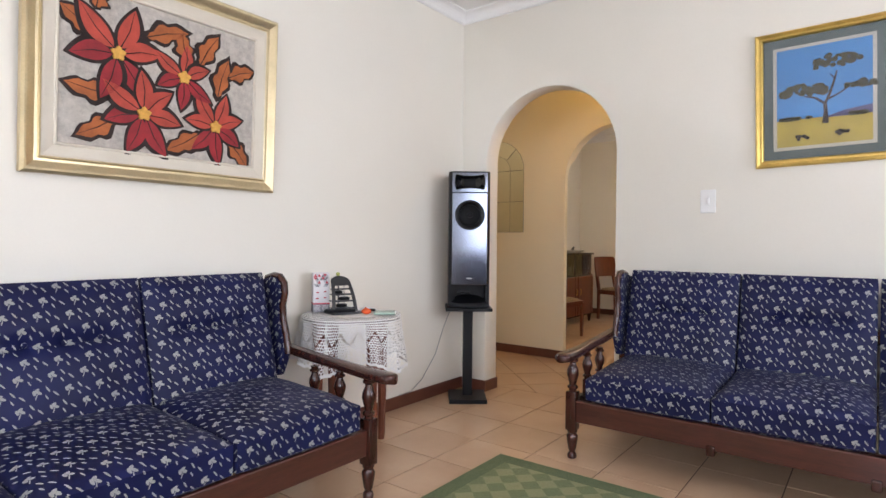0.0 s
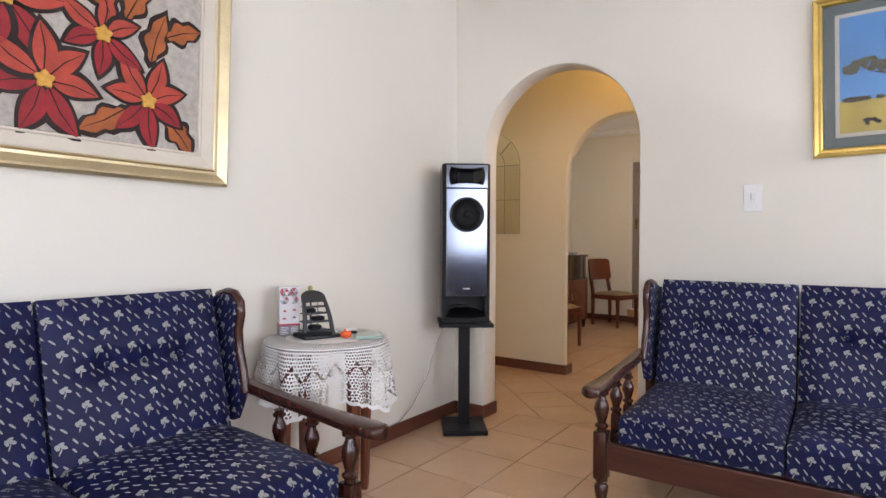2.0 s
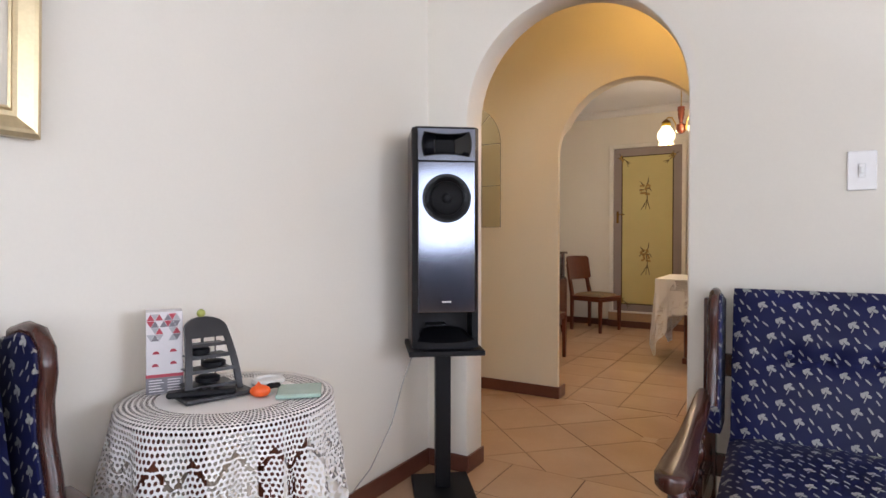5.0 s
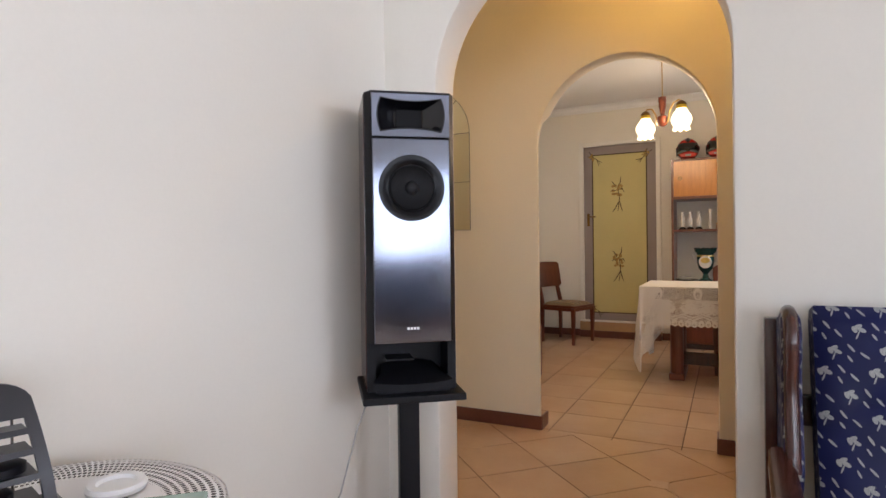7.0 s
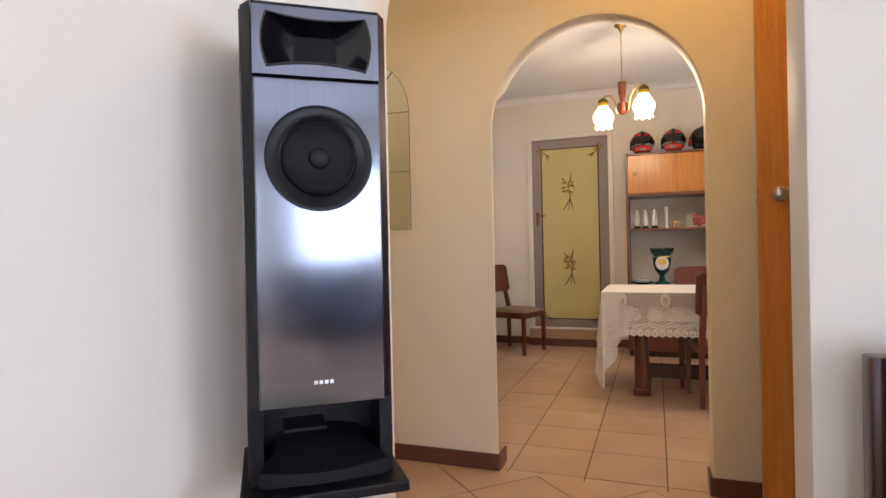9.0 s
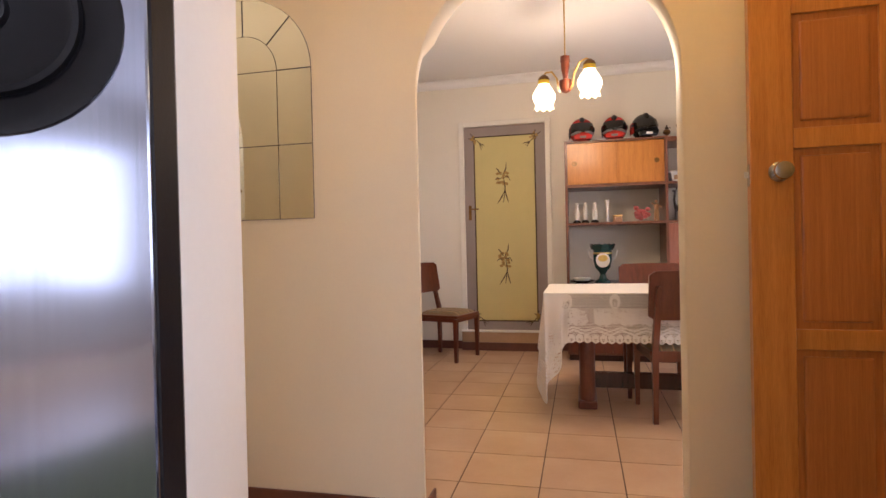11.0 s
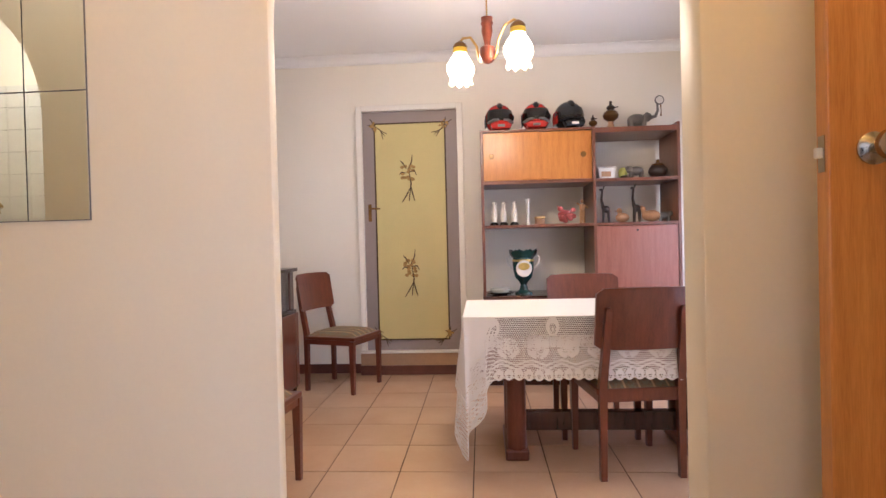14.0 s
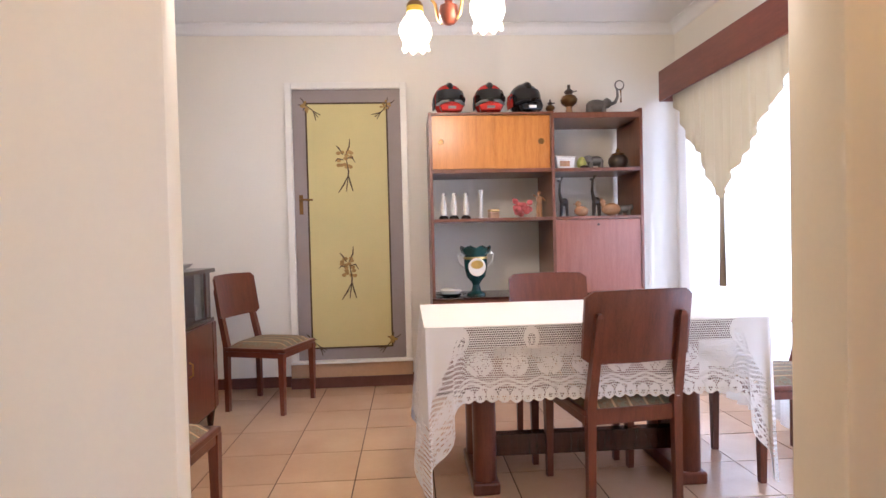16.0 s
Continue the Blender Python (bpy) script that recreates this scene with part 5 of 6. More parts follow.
def dining_chair():
    """Faces -y at its own origin; seat 0.45 m high."""
    c = thing("dining_chair", (0, 0, 0), 0, "dark red wooden dining chair with a striped padded seat", "chair", "dining chairs")
    for x in (-0.195, 0.195):
        part("back_leg", tube([(x * 0.97, 0.200, 0.0), (x * 0.96, 0.200, 0.22), (x * 0.95, 0.200, 0.44), (x * 0.92, 0.243, 0.64), (x * 0.90, 0.272, 0.80), (x * 0.90, 0.276, 0.815)], [0.021, 0.023, 0.026, 0.024, 0.021, 0.012], 4), M_REDWOOD, c)
        part("front_leg", tube([(x * 1.04, -0.215, 0.0), (x * 1.04, -0.215, 0.40)], [0.019, 0.028], 4), M_REDWOOD, c)
        part("side_rail", box((x - 0.011, -0.20, 0.365), (x + 0.011, 0.20, 0.425), 0.003), M_REDWOOD, c)
    part("front_rail", box((-0.195, -0.228, 0.365), (0.195, -0.205, 0.425), 0.003), M_REDWOOD, c)
    part("rear_rail", box((-0.195, 0.185, 0.365), (0.195, 0.205, 0.425), 0.003), M_REDWOOD, c)
    part("seat_frame", box((-0.214, -0.238, 0.402), (0.214, 0.205, 0.428), 0.006), M_REDWOOD, c)
    bm = bmesh.new()
    n = 10
    g = {}
    for i in range(n + 1):
        for j in range(n + 1):
            u, v = i / n * 2 - 1, j / n * 2 - 1
            e = (1 - abs(u) ** 4) ** 0.5 * (1 - abs(v) ** 4) ** 0.5
            g[i, j] = bm.verts.new((u * 0.200, -0.01 + v * 0.205, 0.428 + 0.036 * e))
    for i in range(n):
        for j in range(n):
            bm.faces.new((g[i, j], g[i + 1, j], g[i + 1, j + 1], g[i, j + 1]))
    part("seat", bm, M_SEAT, c, "striped tapestry seat", True)
    # bowed back board with rounded corners
    bm = bmesh.new()
    rows = []
    for i in range(15):
        u = i / 14 * 2 - 1
        bow = 0.030 * (1 - u * u)
        cut = 0.022 * max(0.0, (abs(u) - 0.86) / 0.14) ** 2
        lo, hi = 0.615 + cut, 0.905 - cut - 0.006 * u * u
        rows.append([bm.verts.new((u * 0.225, 0.205 + bow + (z - 0.615) * 0.16 + dy, z)) for z, dy in ((lo, 0), (hi, 0), (hi, 0.017), (lo, 0.017))])
    for p, q in zip(rows, rows[1:]):
        for k in range(4):
            bm.faces.new((p[k], p[(k + 1) % 4], q[(k + 1) % 4], q[k]))
    bm.faces.new(rows[0]), bm.faces.new(rows[-1][::-1])
    part("backrest", bm, M_REDWOOD, c, smooth=True)
    return c


ch = dining_chair()
ch.matrix_basis = pose(-0.566, 6.618, 0, 0, 0, 187)
copy_thing(ch, pose(-0.630, 7.165, 0, 0, 0, 1))
copy_thing(ch, pose(-2.395, 8.170, 0, 0, 0, 72))
copy_thing(ch, pose(-2.405, 6.21, 0, 0, 0, 86))
copy_thing(ch, pose(0.335, 6.82, 0, 0, 0, -91))


def dining_table():
    t = thing("dining_table", (-0.662, 6.835, 0), 0, "dark wooden trestle dining table under a lace cloth", "table")
    part("tabletop", box((-0.695, -0.380, 0.728), (0.695, 0.380, 0.762), 0.006), M_DARKWOOD, t)
    part("apron", box((-0.60, -0.30, 0.66), (0.60, 0.30, 0.728), 0.004), M_DARKWOOD, t)
    for x in (-0.45, 0.475):
        for y in (-0.15, 0.17):
            part("post", tube([(x, y, 0.05), (x, y, 0.66)], 0.052, 12), M_REDWOOD, t, smooth=True)
        part("end_panel", box((x - 0.018, -0.13, 0.10), (x + 0.018, 0.15, 0.66), 0.003), M_DARKWOOD, t)
        part("foot", box((x - 0.060, -0.21, 0.0), (x + 0.060, 0.23, 0.055), 0.010), M_REDWOOD, t)
    part("stretcher", box((-0.43, -0.03, 0.10), (0.455, 0.03, 0.20), 0.005), M_DARKWOOD, t)


dining_table()


def tablecloth():
    """Lace over a rectangular top: flat, then straight sides, with long folded points at the corners."""
    w, d, z0 = 0.705, 0.390, 0.766
    bm = bmesh.new()
    uvs = {}
    path = []
    n = 46
    for i in range(n):
        path.append((-w + 2 * w * i / n, -d, 0, -1))
    for i in range(28):
        path.append((w, -d + 2 * d * i / 28, 1, 0))
    for i in range(n):
        path.append((w - 2 * w * i / n, d, 0, 1))
    for i in range(28):
        path.append((-w, d - 2 * d * i / 28, -1, 0))
    # finer steps near the corners carry the folded points
    corner = [(-w, -d), (w, -d), (w, d), (-w, d)]
    run, rows = 0.0, []
    levels = [0.0, 0.01, 0.06, 0.11, 0.17, 0.23, 0.265, 0.290]
    prev = None
    dense = []
    for i, p in enumerate(path):
        q = path[(i + 1) % len(path)]
        for f in (0.0, 0.25, 0.5, 0.75):
            dense.append((p[0] + f * (q[0] - p[0]), p[1] + f * (q[1] - p[1]), p[2], p[3]))
    for x, y, nx, ny in dense:
        if prev:
            run += math.hypot(x - prev[0], y - prev[1])
        prev = (x, y)
        near = min(((x - cx) ** 2 + (y - cy) ** 2) ** 0.5 for cx, cy in corner)
        k = max(0.0, 1 - near / 0.15)
        cx, cy = min(corner, key=lambda c: (x - c[0]) ** 2 + (y - c[1]) ** 2)
        ox, oy = (1 if cx > 0 else -1), (1 if cy > 0 else -1)
        long = 1 + 1.32 * k ** 1.1
        scal = 0.014 * abs(math.sin(math.pi * run / 0.047))
        col = []
        for lv in levels:
            f = lv / levels[-1]
            z = z0 - lv * long - (scal * f if f > 0.85 else 0)
            out = 0.004 + 0.016 * f + 0.010 * f * math.sin(run * 21) + 0.012 * k * f
            px, py = x + nx * out, y + ny * out
            if k > 0:
                px += ox * 0.012 * k * f + ox * 0.020 * math.sin(k * 11) * f
                py += oy * 0.010 * k * f - oy * 0.020 * math.cos(k * 9) * f * k
            v = bm.verts.new((px, py, z))
            uvs[v] = (run, (levels[-1] - lv) * (1 + 1.1 * k))
            col.append(v)
        rows.append(col)
    layer = bm.loops.layers.uv.new("UVMap")
    m = len(rows)
    for i in range(m):
        a, b = rows[i], rows[(i + 1) % m]
        for j in range(len(levels) - 1):
            f = bm.faces.new((a[j], b[j], b[j + 1], a[j + 1]))
            for lp in f.loops:
                u, v = uvs[lp.vert]
                lp[layer].uv = (u if not (i == m - 1 and u < 0.1) else run, v)
    top = bm.faces.new([r[0] for r in rows])
    for lp in top.loops:
        lp[layer].uv = (lp.vert.co.x, 0.5)
    t = part("tablecloth", bm, M_LACE, None, smooth=True)
    t.matrix_basis = pose(-0.662, 6.835, 0)
    tagged(t, "white lace tablecloth with roses and scalloped hem over the dining table", "tablecloth")


tablecloth()


def wall_unit():
    """Open shelves, sliding doors, a drop front, and a low cupboard."""
    u = thing("wall_unit", (0, 0, 0), 0, "teak wall unit with sliding doors and open shelves", "cabinet")
    x0, xm, x1, f, b = -1.253, -0.397, 0.236, 8.15, 8.595
    for x in (x0, xm, x1):
        part("upright", box((x - 0.011, f, 0.70), (x + 0.011, b, 1.985 if x != x1 else 2.0), 0.002), M_SHELFWOOD, u)
    lower = part("low_cupboard", box((x0 - 0.012, f - 0.03, 0.06), (x1 + 0.012, b, 0.685), 0.004), M_SHELFWOOD, u)
    part("plinth", box((x0, f + 0.02, 0.0), (x1, b - 0.02, 0.06)), M_DARKWOOD, u)
    part("cupboard_top", box((x0 - 0.015, f - 0.04, 0.685), (x1 + 0.015, b, 0.70), 0.004), M_DARKWOOD, u)
    for i in range(4):
        a = x0 + 0.01 + i * (x1 - x0 - 0.02) / 4
        dr = part("cupboard_door", box((a + 0.004, f - 0.044, 0.08), (a + (x1 - x0 - 0.02) / 4 - 0.004, f - 0.0305, 0.67), 0.003), M_REDWOOD, lower)
    part("shelf", box((x0 + 0.011, f, 1.563), (xm - 0.011, b, 1.588), 0.002), M_SHELFWOOD, u)
    part("shelf", box((x0 + 0.011, f, 1.225), (xm - 0.011, b, 1.247), 0.002), M_SHELFWOOD, u)
    part("shelf", box((xm + 0.011, f, 1.562), (x1 - 0.011, b, 1.586), 0.002), M_SHELFWOOD, u)
    part("shelf", box((xm + 0.011, f, 1.225), (x1 - 0.011, b, 1.247), 0.002), M_SHELFWOOD, u)
    part("top_board", box((x0 + 0.011, f, 1.965), (xm - 0.011, b, 1.982), 0.002), M_SHELFWOOD, u)
    part("top_board", box((xm + 0.011, f, 1.935), (x1 - 0.011, b, 1.975), 0.003), M_SHELFWOOD, u)
    part("back_panel", box((xm + 0.011, b - 0.012, 0.70), (x1 - 0.011, b - 0.004, 1.225)), M_SHELFWOOD, u)
    part("back_strip", box((x0 + 0.011, b - 0.012, 1.588), (xm - 0.011, b - 0.004, 1.965)), M_SHELFWOOD, u)
    mid = (x0 + xm) / 2
    d1 = part("sliding_door", box((x0 + 0.012, f + 0.012, 1.592), (mid + 0.012, f + 0.026, 1.962), 0.002), M_TEAK, u, "honey teak sliding door")
    d2 = part("sliding_door", box((mid - 0.012, f + 0.030, 1.592), (xm - 0.012, f + 0.044, 1.962), 0.002), M_TEAK, u, "honey teak sliding door")
    for x, y, dd in ((x0 + 0.075, f + 0.012, d1), (xm - 0.075, f + 0.030, d2)):
        k = lathe([(0.022, 0.0), (0.022, 0.003), (0.015, 0.0035), (0.013, 0.001)], 20)
        bmesh.ops.transform(k, matrix=Matrix.Translation((x, y, 1.78)) @ Matrix.Rotation(radians(90), 4, "X"), verts=k.verts)
        part("finger_pull", k, M_OLDBRASS, dd, smooth=True)
    drop = part("drop_front", box((xm + 0.012, f + 0.006, 0.704), (x1 - 0.012, f + 0.024, 1.222), 0.003), M_DROPFRONT, u, "reddish drop front with a lock")
    k = lathe([(0.009, 0.0), (0.008, 0.003)], 12)
    bmesh.ops.transform(k, matrix=Matrix.Translation((-0.08, f + 0.006, 1.185)) @ Matrix.Rotation(radians(90), 4, "X"), verts=k.verts)
    part("lock", k, M_BLACK, drop)


wall_unit()


def helmet(x, shell, turn):
    h = thing("crash_helmet", (x, 8.32, 1.983), turn, "full-face crash helmet with a smoked visor on the wall unit", "helmet", "crash helmets")
    bm = ball((0, 0, 0.115), (0.112, 0.135, 0.118), seg=28)
    for v in bm.verts:
        if v.co.z < 0.015:
            v.co.z = 0.0
        if v.co.y < -0.03 and v.co.z < 0.09:
            v.co.y -= 0.022
    part("shell", bm, shell, h, smooth=True)
    vis = []
    bm = bmesh.new()
    for i in range(15):
        a = radians(-62 + 124 * i / 14)
        vis.append([bm.verts.new((rr * 0.114 * math.sin(a), -rr * 0.139 * math.cos(a) - 0.004, z)) for z, rr in ((0.070, 1.0), (0.10, 1.03), (0.145, 1.0), (0.172, 0.92))])
    for p, q in zip(vis, vis[1:]):
        for k in range(3):
            bm.faces.new((p[k], p[k + 1], q[k + 1], q[k]))
    part("visor", bm, M_SMOKE, h, smooth=True)
    part("chin_bar", prism([(-0.07, 0.014), (0.07, 0.014), (0.085, 0.050), (0.05, 0.066), (-0.05, 0.066), (-0.085, 0.050)], -0.165, -0.10, "y", 0.012), M_RED if shell is M_RED else M_GLOSSBLACK, h)
    part("chin_vent", box((-0.028, -0.170, 0.026), (0.028, -0.163, 0.046), 0.003), M_GREYSTONE if shell is M_RED else M_WHITEPLASTIC, h)
    part("top_vent", ball((0, -0.035, 0.190), (0.034, 0.085, 0.046), seg=18), M_GLOSSBLACK, h, smooth=True)
    for q in (-1, 1):
        part("cheek_trim", tube([(q * 0.096, -0.092, 0.068), (q * 0.060, -0.152, 0.078), (q * 0.020, -0.172, 0.080)], [0.010, 0.012, 0.008], 8), M_GREYSTONE if shell is M_RED else M_BLACK, h, smooth=True)
        part("visor_pivot", ball((q * 0.109, -0.030, 0.120), (0.008, 0.022, 0.022), seg=12), M_BLACK, h, smooth=True)
    part("side_flash", prism([(-0.112, 0.05), (-0.116, 0.10), (-0.108, 0.15), (-0.100, 0.06)], -0.05, 0.05, "y", 0.003), M_BLACK if shell is M_RED else M_RED, h)


helmet(-1.108, M_RED, 4), helmet(-0.816, M_RED, -3), helmet(-0.560, M_GLOSSBLACK, 10)


def oil_lamp(x, s, label):
    o = thing("oil_lamp", (x, 8.33, 1.976), 0, label, "oil lamp", "oil lamps")
    part("foot", lathe([(0.062 * s, 0.0), (0.060 * s, 0.010 * s), (0.030 * s, 0.030 * s), (0.020 * s, 0.060 * s), (0.022 * s, 0.075 * s)], 20), M_TANCLAY, o, smooth=True)
    part("font", lathe([(0.022 * s, 0.075 * s), (0.055 * s, 0.100 * s), (0.062 * s, 0.125 * s), (0.050 * s, 0.150 * s), (0.022 * s, 0.165 * s)], 20), M_OLDBRASS, o, smooth=True)
    part("burner", lathe([(0.020 * s, 0.165 * s), (0.034 * s, 0.180 * s), (0.030 * s, 0.192 * s), (0.012 * s, 0.205 * s), (0.010 * s, 0.235 * s)], 16), M_EBONY, o, smooth=True)
    part("wick_wheel", tube([(0.02 * s, 0, 0.185 * s), (0.06 * s, 0, 0.19 * s)], 0.004, 6), M_EBONY, o)


oil_lamp(-0.365, 0.55, "small brass oil lamp on the wall unit"), oil_lamp(-0.225, 1.0, "brass oil lamp on a pale foot on the wall unit")


def figure(name, loc, turn, label, category, blobs, bars, material, group=""):
    """A carved figure as one mesh: round masses and tapered bars."""
    bm = bmesh.new()
    for c, s in blobs:
        ball(c, s, bm, 12)
    for pts, rr in bars:
        tube(pts, rr, 8, bm)
    ob = part(name, bm, material, None, smooth=True)
    ob.matrix_basis = pose(*loc, 0, 0, turn)
    return tagged(ob, label, category, group)


def elephant(loc, s, turn, material, label, trunk_up=False):
    bl = [((0, 0, 0.065 * s), (0.062 * s, 0.036 * s, 0.038 * s)), ((0.066 * s, 0, 0.080 * s), (0.028 * s, 0.024 * s, 0.028 * s)), ((0.055 * s, 0.028 * s, 0.080 * s), (0.020 * s, 0.006 * s, 0.026 * s)), ((0.055 * s, -0.028 * s, 0.080 * s), (0.020 * s, 0.006 * s, 0.026 * s))]
    legs = [([(x * s, y * s, 0.0), (x * s, y * s, 0.06 * s)], [0.013 * s, 0.016 * s]) for x in (-0.04, 0.04) for y in (-0.018, 0.018)]
    tr = [(0.088 * s, 0, 0.078 * s), (0.115 * s, 0, 0.085 * s), (0.130 * s, 0, 0.12 * s), (0.128 * s, 0, 0.165 * s)] if trunk_up else [(0.088 * s, 0, 0.075 * s), (0.102 * s, 0, 0.045 * s), (0.105 * s, 0, 0.012 * s)]
    return figure("elephant_figure", loc, turn, label, "figurine", bl, legs + [(tr, [0.012 * s, 0.010 * s, 0.008 * s, 0.006 * s][:len(tr)])], material, "elephant figures")


e1 = elephant((-0.02, 8.34, 1.976), 1.25, 0, M_GREYSTONE, "grey elephant figure with a raised trunk holding a dial", True)
dial = thing("small_dial", (0.155, 8.34, 2.172), 0, "small round brass dial held by the elephant figure", "ornament")
bm = lathe([(0.034, 0.0), (0.038, 0.006), (0.034, 0.012)], 20)
bmesh.ops.transform(bm, matrix=Matrix.Translation((0, 0, 0.035)) @ Matrix.Rotation(radians(90), 4, "X"), verts=bm.verts)
part("rim", bm, M_GREYSTONE, dial, smooth=True)
bm = lathe([(0.028, 0.012), (0.027, 0.014)], 20)
bmesh.ops.transform(bm, matrix=Matrix.Translation((0, 0, 0.035)) @ Matrix.Rotation(radians(90), 4, "X"), verts=bm.verts)
part("face", bm, M_WHITECLAY, dial)
part("chain", tube([(0.01, -0.005, 0.0), (0.012, -0.006, -0.05), (0.010, -0.004, -0.09)], [0.005, 0.003, 0.007], 6), M_OLDBRASS, dial)

Z1, Z2, Z3 = 1.588, 1.248, 0.701
tub = thing("plastic_tub", (-0.285, 8.30, Z1), 6, "white plastic tub with a lid on the shelf", "container")
part("tub_body", prism([(-0.060, 0.0), (0.060, 0.0), (0.072, 0.085), (-0.072, 0.085)], -0.05, 0.05, "y", 0.006), M_WHITEPLASTIC, tub)
part("lid", box((-0.076, -0.055, 0.085), (0.076, 0.055, 0.096), 0.004), M_WHITECLAY, tub)
part("label", box((-0.045, -0.0515, 0.020), (0.030, -0.0500, 0.060)), M_TANCLAY, tub)
figure("egg_ornament", (-0.145, 8.31, Z1), 0, "yellowish stone egg on the shelf", "ornament", [((0, 0, 0.048), (0.036, 0.036, 0.048))], [], M_LIME)
figure("pebble", (-0.15, 8.23, Z1), 0, "flat dark pebble on the shelf", "ornament", [((0, 0, 0.012), (0.035, 0.022, 0.012))], [], M_EBONY)
elephant((-0.045, 8.30, Z1), 0.95, 180, M_GREYSTONE, "grey carved elephant on the shelf")
pot = thing("lidded_pot", (0.125, 8.31, Z1), 0, "dark brown glazed pot with a knobbed lid", "pot")
part("belly", lathe([(0.030, 0.0), (0.055, 0.015), (0.072, 0.050), (0.066, 0.080), (0.048, 0.100)], 24), M_EBONY, pot, smooth=True)
part("lid", lathe([(0.050, 0.100), (0.044, 0.112), (0.016, 0.122), (0.012, 0.134), (0.015, 0.142), (0.006, 0.150)], 20), M_OLDBRASS, pot, smooth=True)


def giraffe(x, s, turn):
    figure("giraffe_figure", (x, 8.30, Z2), turn, "tall dark carved giraffe on the shelf", "figurine",
           [((0, 0, 0.120 * s), (0.036 * s, 0.022 * s, 0.032 * s)), ((-0.036 * s, 0, 0.292 * s), (0.020 * s, 0.009 * s, 0.009 * s))],
           [([(a * s, y * s, 0), (a * 0.8 * s, y * s, 0.11 * s)], [0.007 * s, 0.010 * s]) for a in (-0.026, 0.026) for y in (-0.012, 0.012)]
           + [([(-0.022 * s, 0, 0.130 * s), (-0.036 * s, 0, 0.20 * s), (-0.028 * s, 0, 0.290 * s)], [0.017 * s, 0.011 * s, 0.009 * s]), ([(-0.02 * s, 0.004, 0.292 * s), (-0.012 * s, 0.01, 0.322 * s)], 0.004 * s), ([(-0.02 * s, -0.004, 0.292 * s), (-0.012 * s, -0.01, 0.322 * s)], 0.004 * s)], M_EBONY, "giraffe figures")


giraffe(-0.285, 0.90, 0), giraffe(-0.045, 0.92, 12)
figure("duck_figure", (-0.160, 8.29, Z2), 0, "pale brown carved duck on the shelf", "figurine", [((0, 0, 0.038), (0.055, 0.036, 0.038)), ((-0.022, 0, 0.092), (0.022, 0.020, 0.022)), ((-0.048, 0, 0.090), (0.012, 0.010, 0.004))], [([(-0.025, 0, 0.05), (-0.022, 0, 0.09)], 0.014)], M_TANCLAY)
figure("cow_figure", (0.055, 8.30, Z2), 0, "tan carved reclining calf on the shelf", "figurine", [((0.01, 0, 0.048), (0.075, 0.040, 0.046)), ((-0.055, 0, 0.100), (0.026, 0.020, 0.022)), ((-0.066, 0.018, 0.120), (0.007, 0.012, 0.010)), ((-0.066, -0.018, 0.120), (0.007, 0.012, 0.010))], [([(-0.04, 0, 0.06), (-0.055, 0, 0.10)], 0.020)], M_TANCLAY)
elephant((0.165, 8.30, Z2), 0.75, 0, M_GREYSTONE, "small grey elephant at the end of the shelf")
for x, s in ((-1.165, 1.0), (-1.090, 1.05), (-1.005, 1.0)):
    f = thing("penguin_figure", (x, 8.29, Z2), random.uniform(-12, 12), "slim white china figure on a black base", "figurine", "white china figures")
    part("base", lathe([(0.036, 0.0), (0.036, 0.010), (0.028, 0.022), (0.016, 0.028)], 16), M_GLOSSBLACK, f, smooth=True)
    part("body", lathe([(0.020, 0.028), (0.026, 0.075), (0.020, 0.120), (0.011, 0.148), (0.016, 0.166), (0.011, 0.182), (0.003, 0.188)], 16), M_WHITECLAY, f, smooth=True)
    part("beak", tube([(0.008, -0.008, 0.168), (0.016, -0.018, 0.186)], [0.006, 0.002], 6), M_GREYSTONE, f)
figure("glass_vase", (-0.895, 8.29, Z2), 0, "slim pale bud vase on the shelf", "vase", [], [([(0, 0, 0), (0, 0, 0.06), (0, 0, 0.15), (0, 0, 0.205)], [0.016, 0.012, 0.011, 0.019])], M_WHITECLAY)
bx = thing("trinket_box", (-0.805, 8.28, Z2), 15, "small gold and brown trinket box on the shelf", "box")
part("box_body", box((-0.035, -0.025, 0.0), (0.035, 0.025, 0.045), 0.004), M_TANCLAY, bx)
part("lid", box((-0.038, -0.028, 0.046), (0.038, 0.028, 0.065), 0.006), M_BRASS, bx)
rn = random.Random(12)
figure("flower_ornament", (-0.590, 8.29, Z2), 0, "pink glass flower ornament on the shelf", "ornament", [((rn.uniform(-0.055, 0.055), rn.uniform(-0.03, 0.03), rn.uniform(0.025, 0.125)), (0.022, 0.018, 0.020)) for _ in range(20)], [([(-0.03, 0, 0.09), (-0.075, 0, 0.145)], 0.004)], M_BIRD)
figure("dancer_figure", (-0.470, 8.29, Z2), 0, "pale standing china figure on the shelf", "figurine", [((0, 0, 0.175), (0.014, 0.014, 0.016)), ((0, 0, 0.125), (0.022, 0.016, 0.032))], [([(-0.012, 0, 0.0), (-0.008, 0, 0.10)], [0.010, 0.013]), ([(0.012, 0, 0.0), (0.008, 0, 0.10)], [0.010, 0.013]), ([(0.018, 0, 0.145), (0.045, 0, 0.12)], 0.006), ([(-0.018, 0, 0.145), (-0.042, 0, 0.165)], 0.006)], M_TANCLAY)

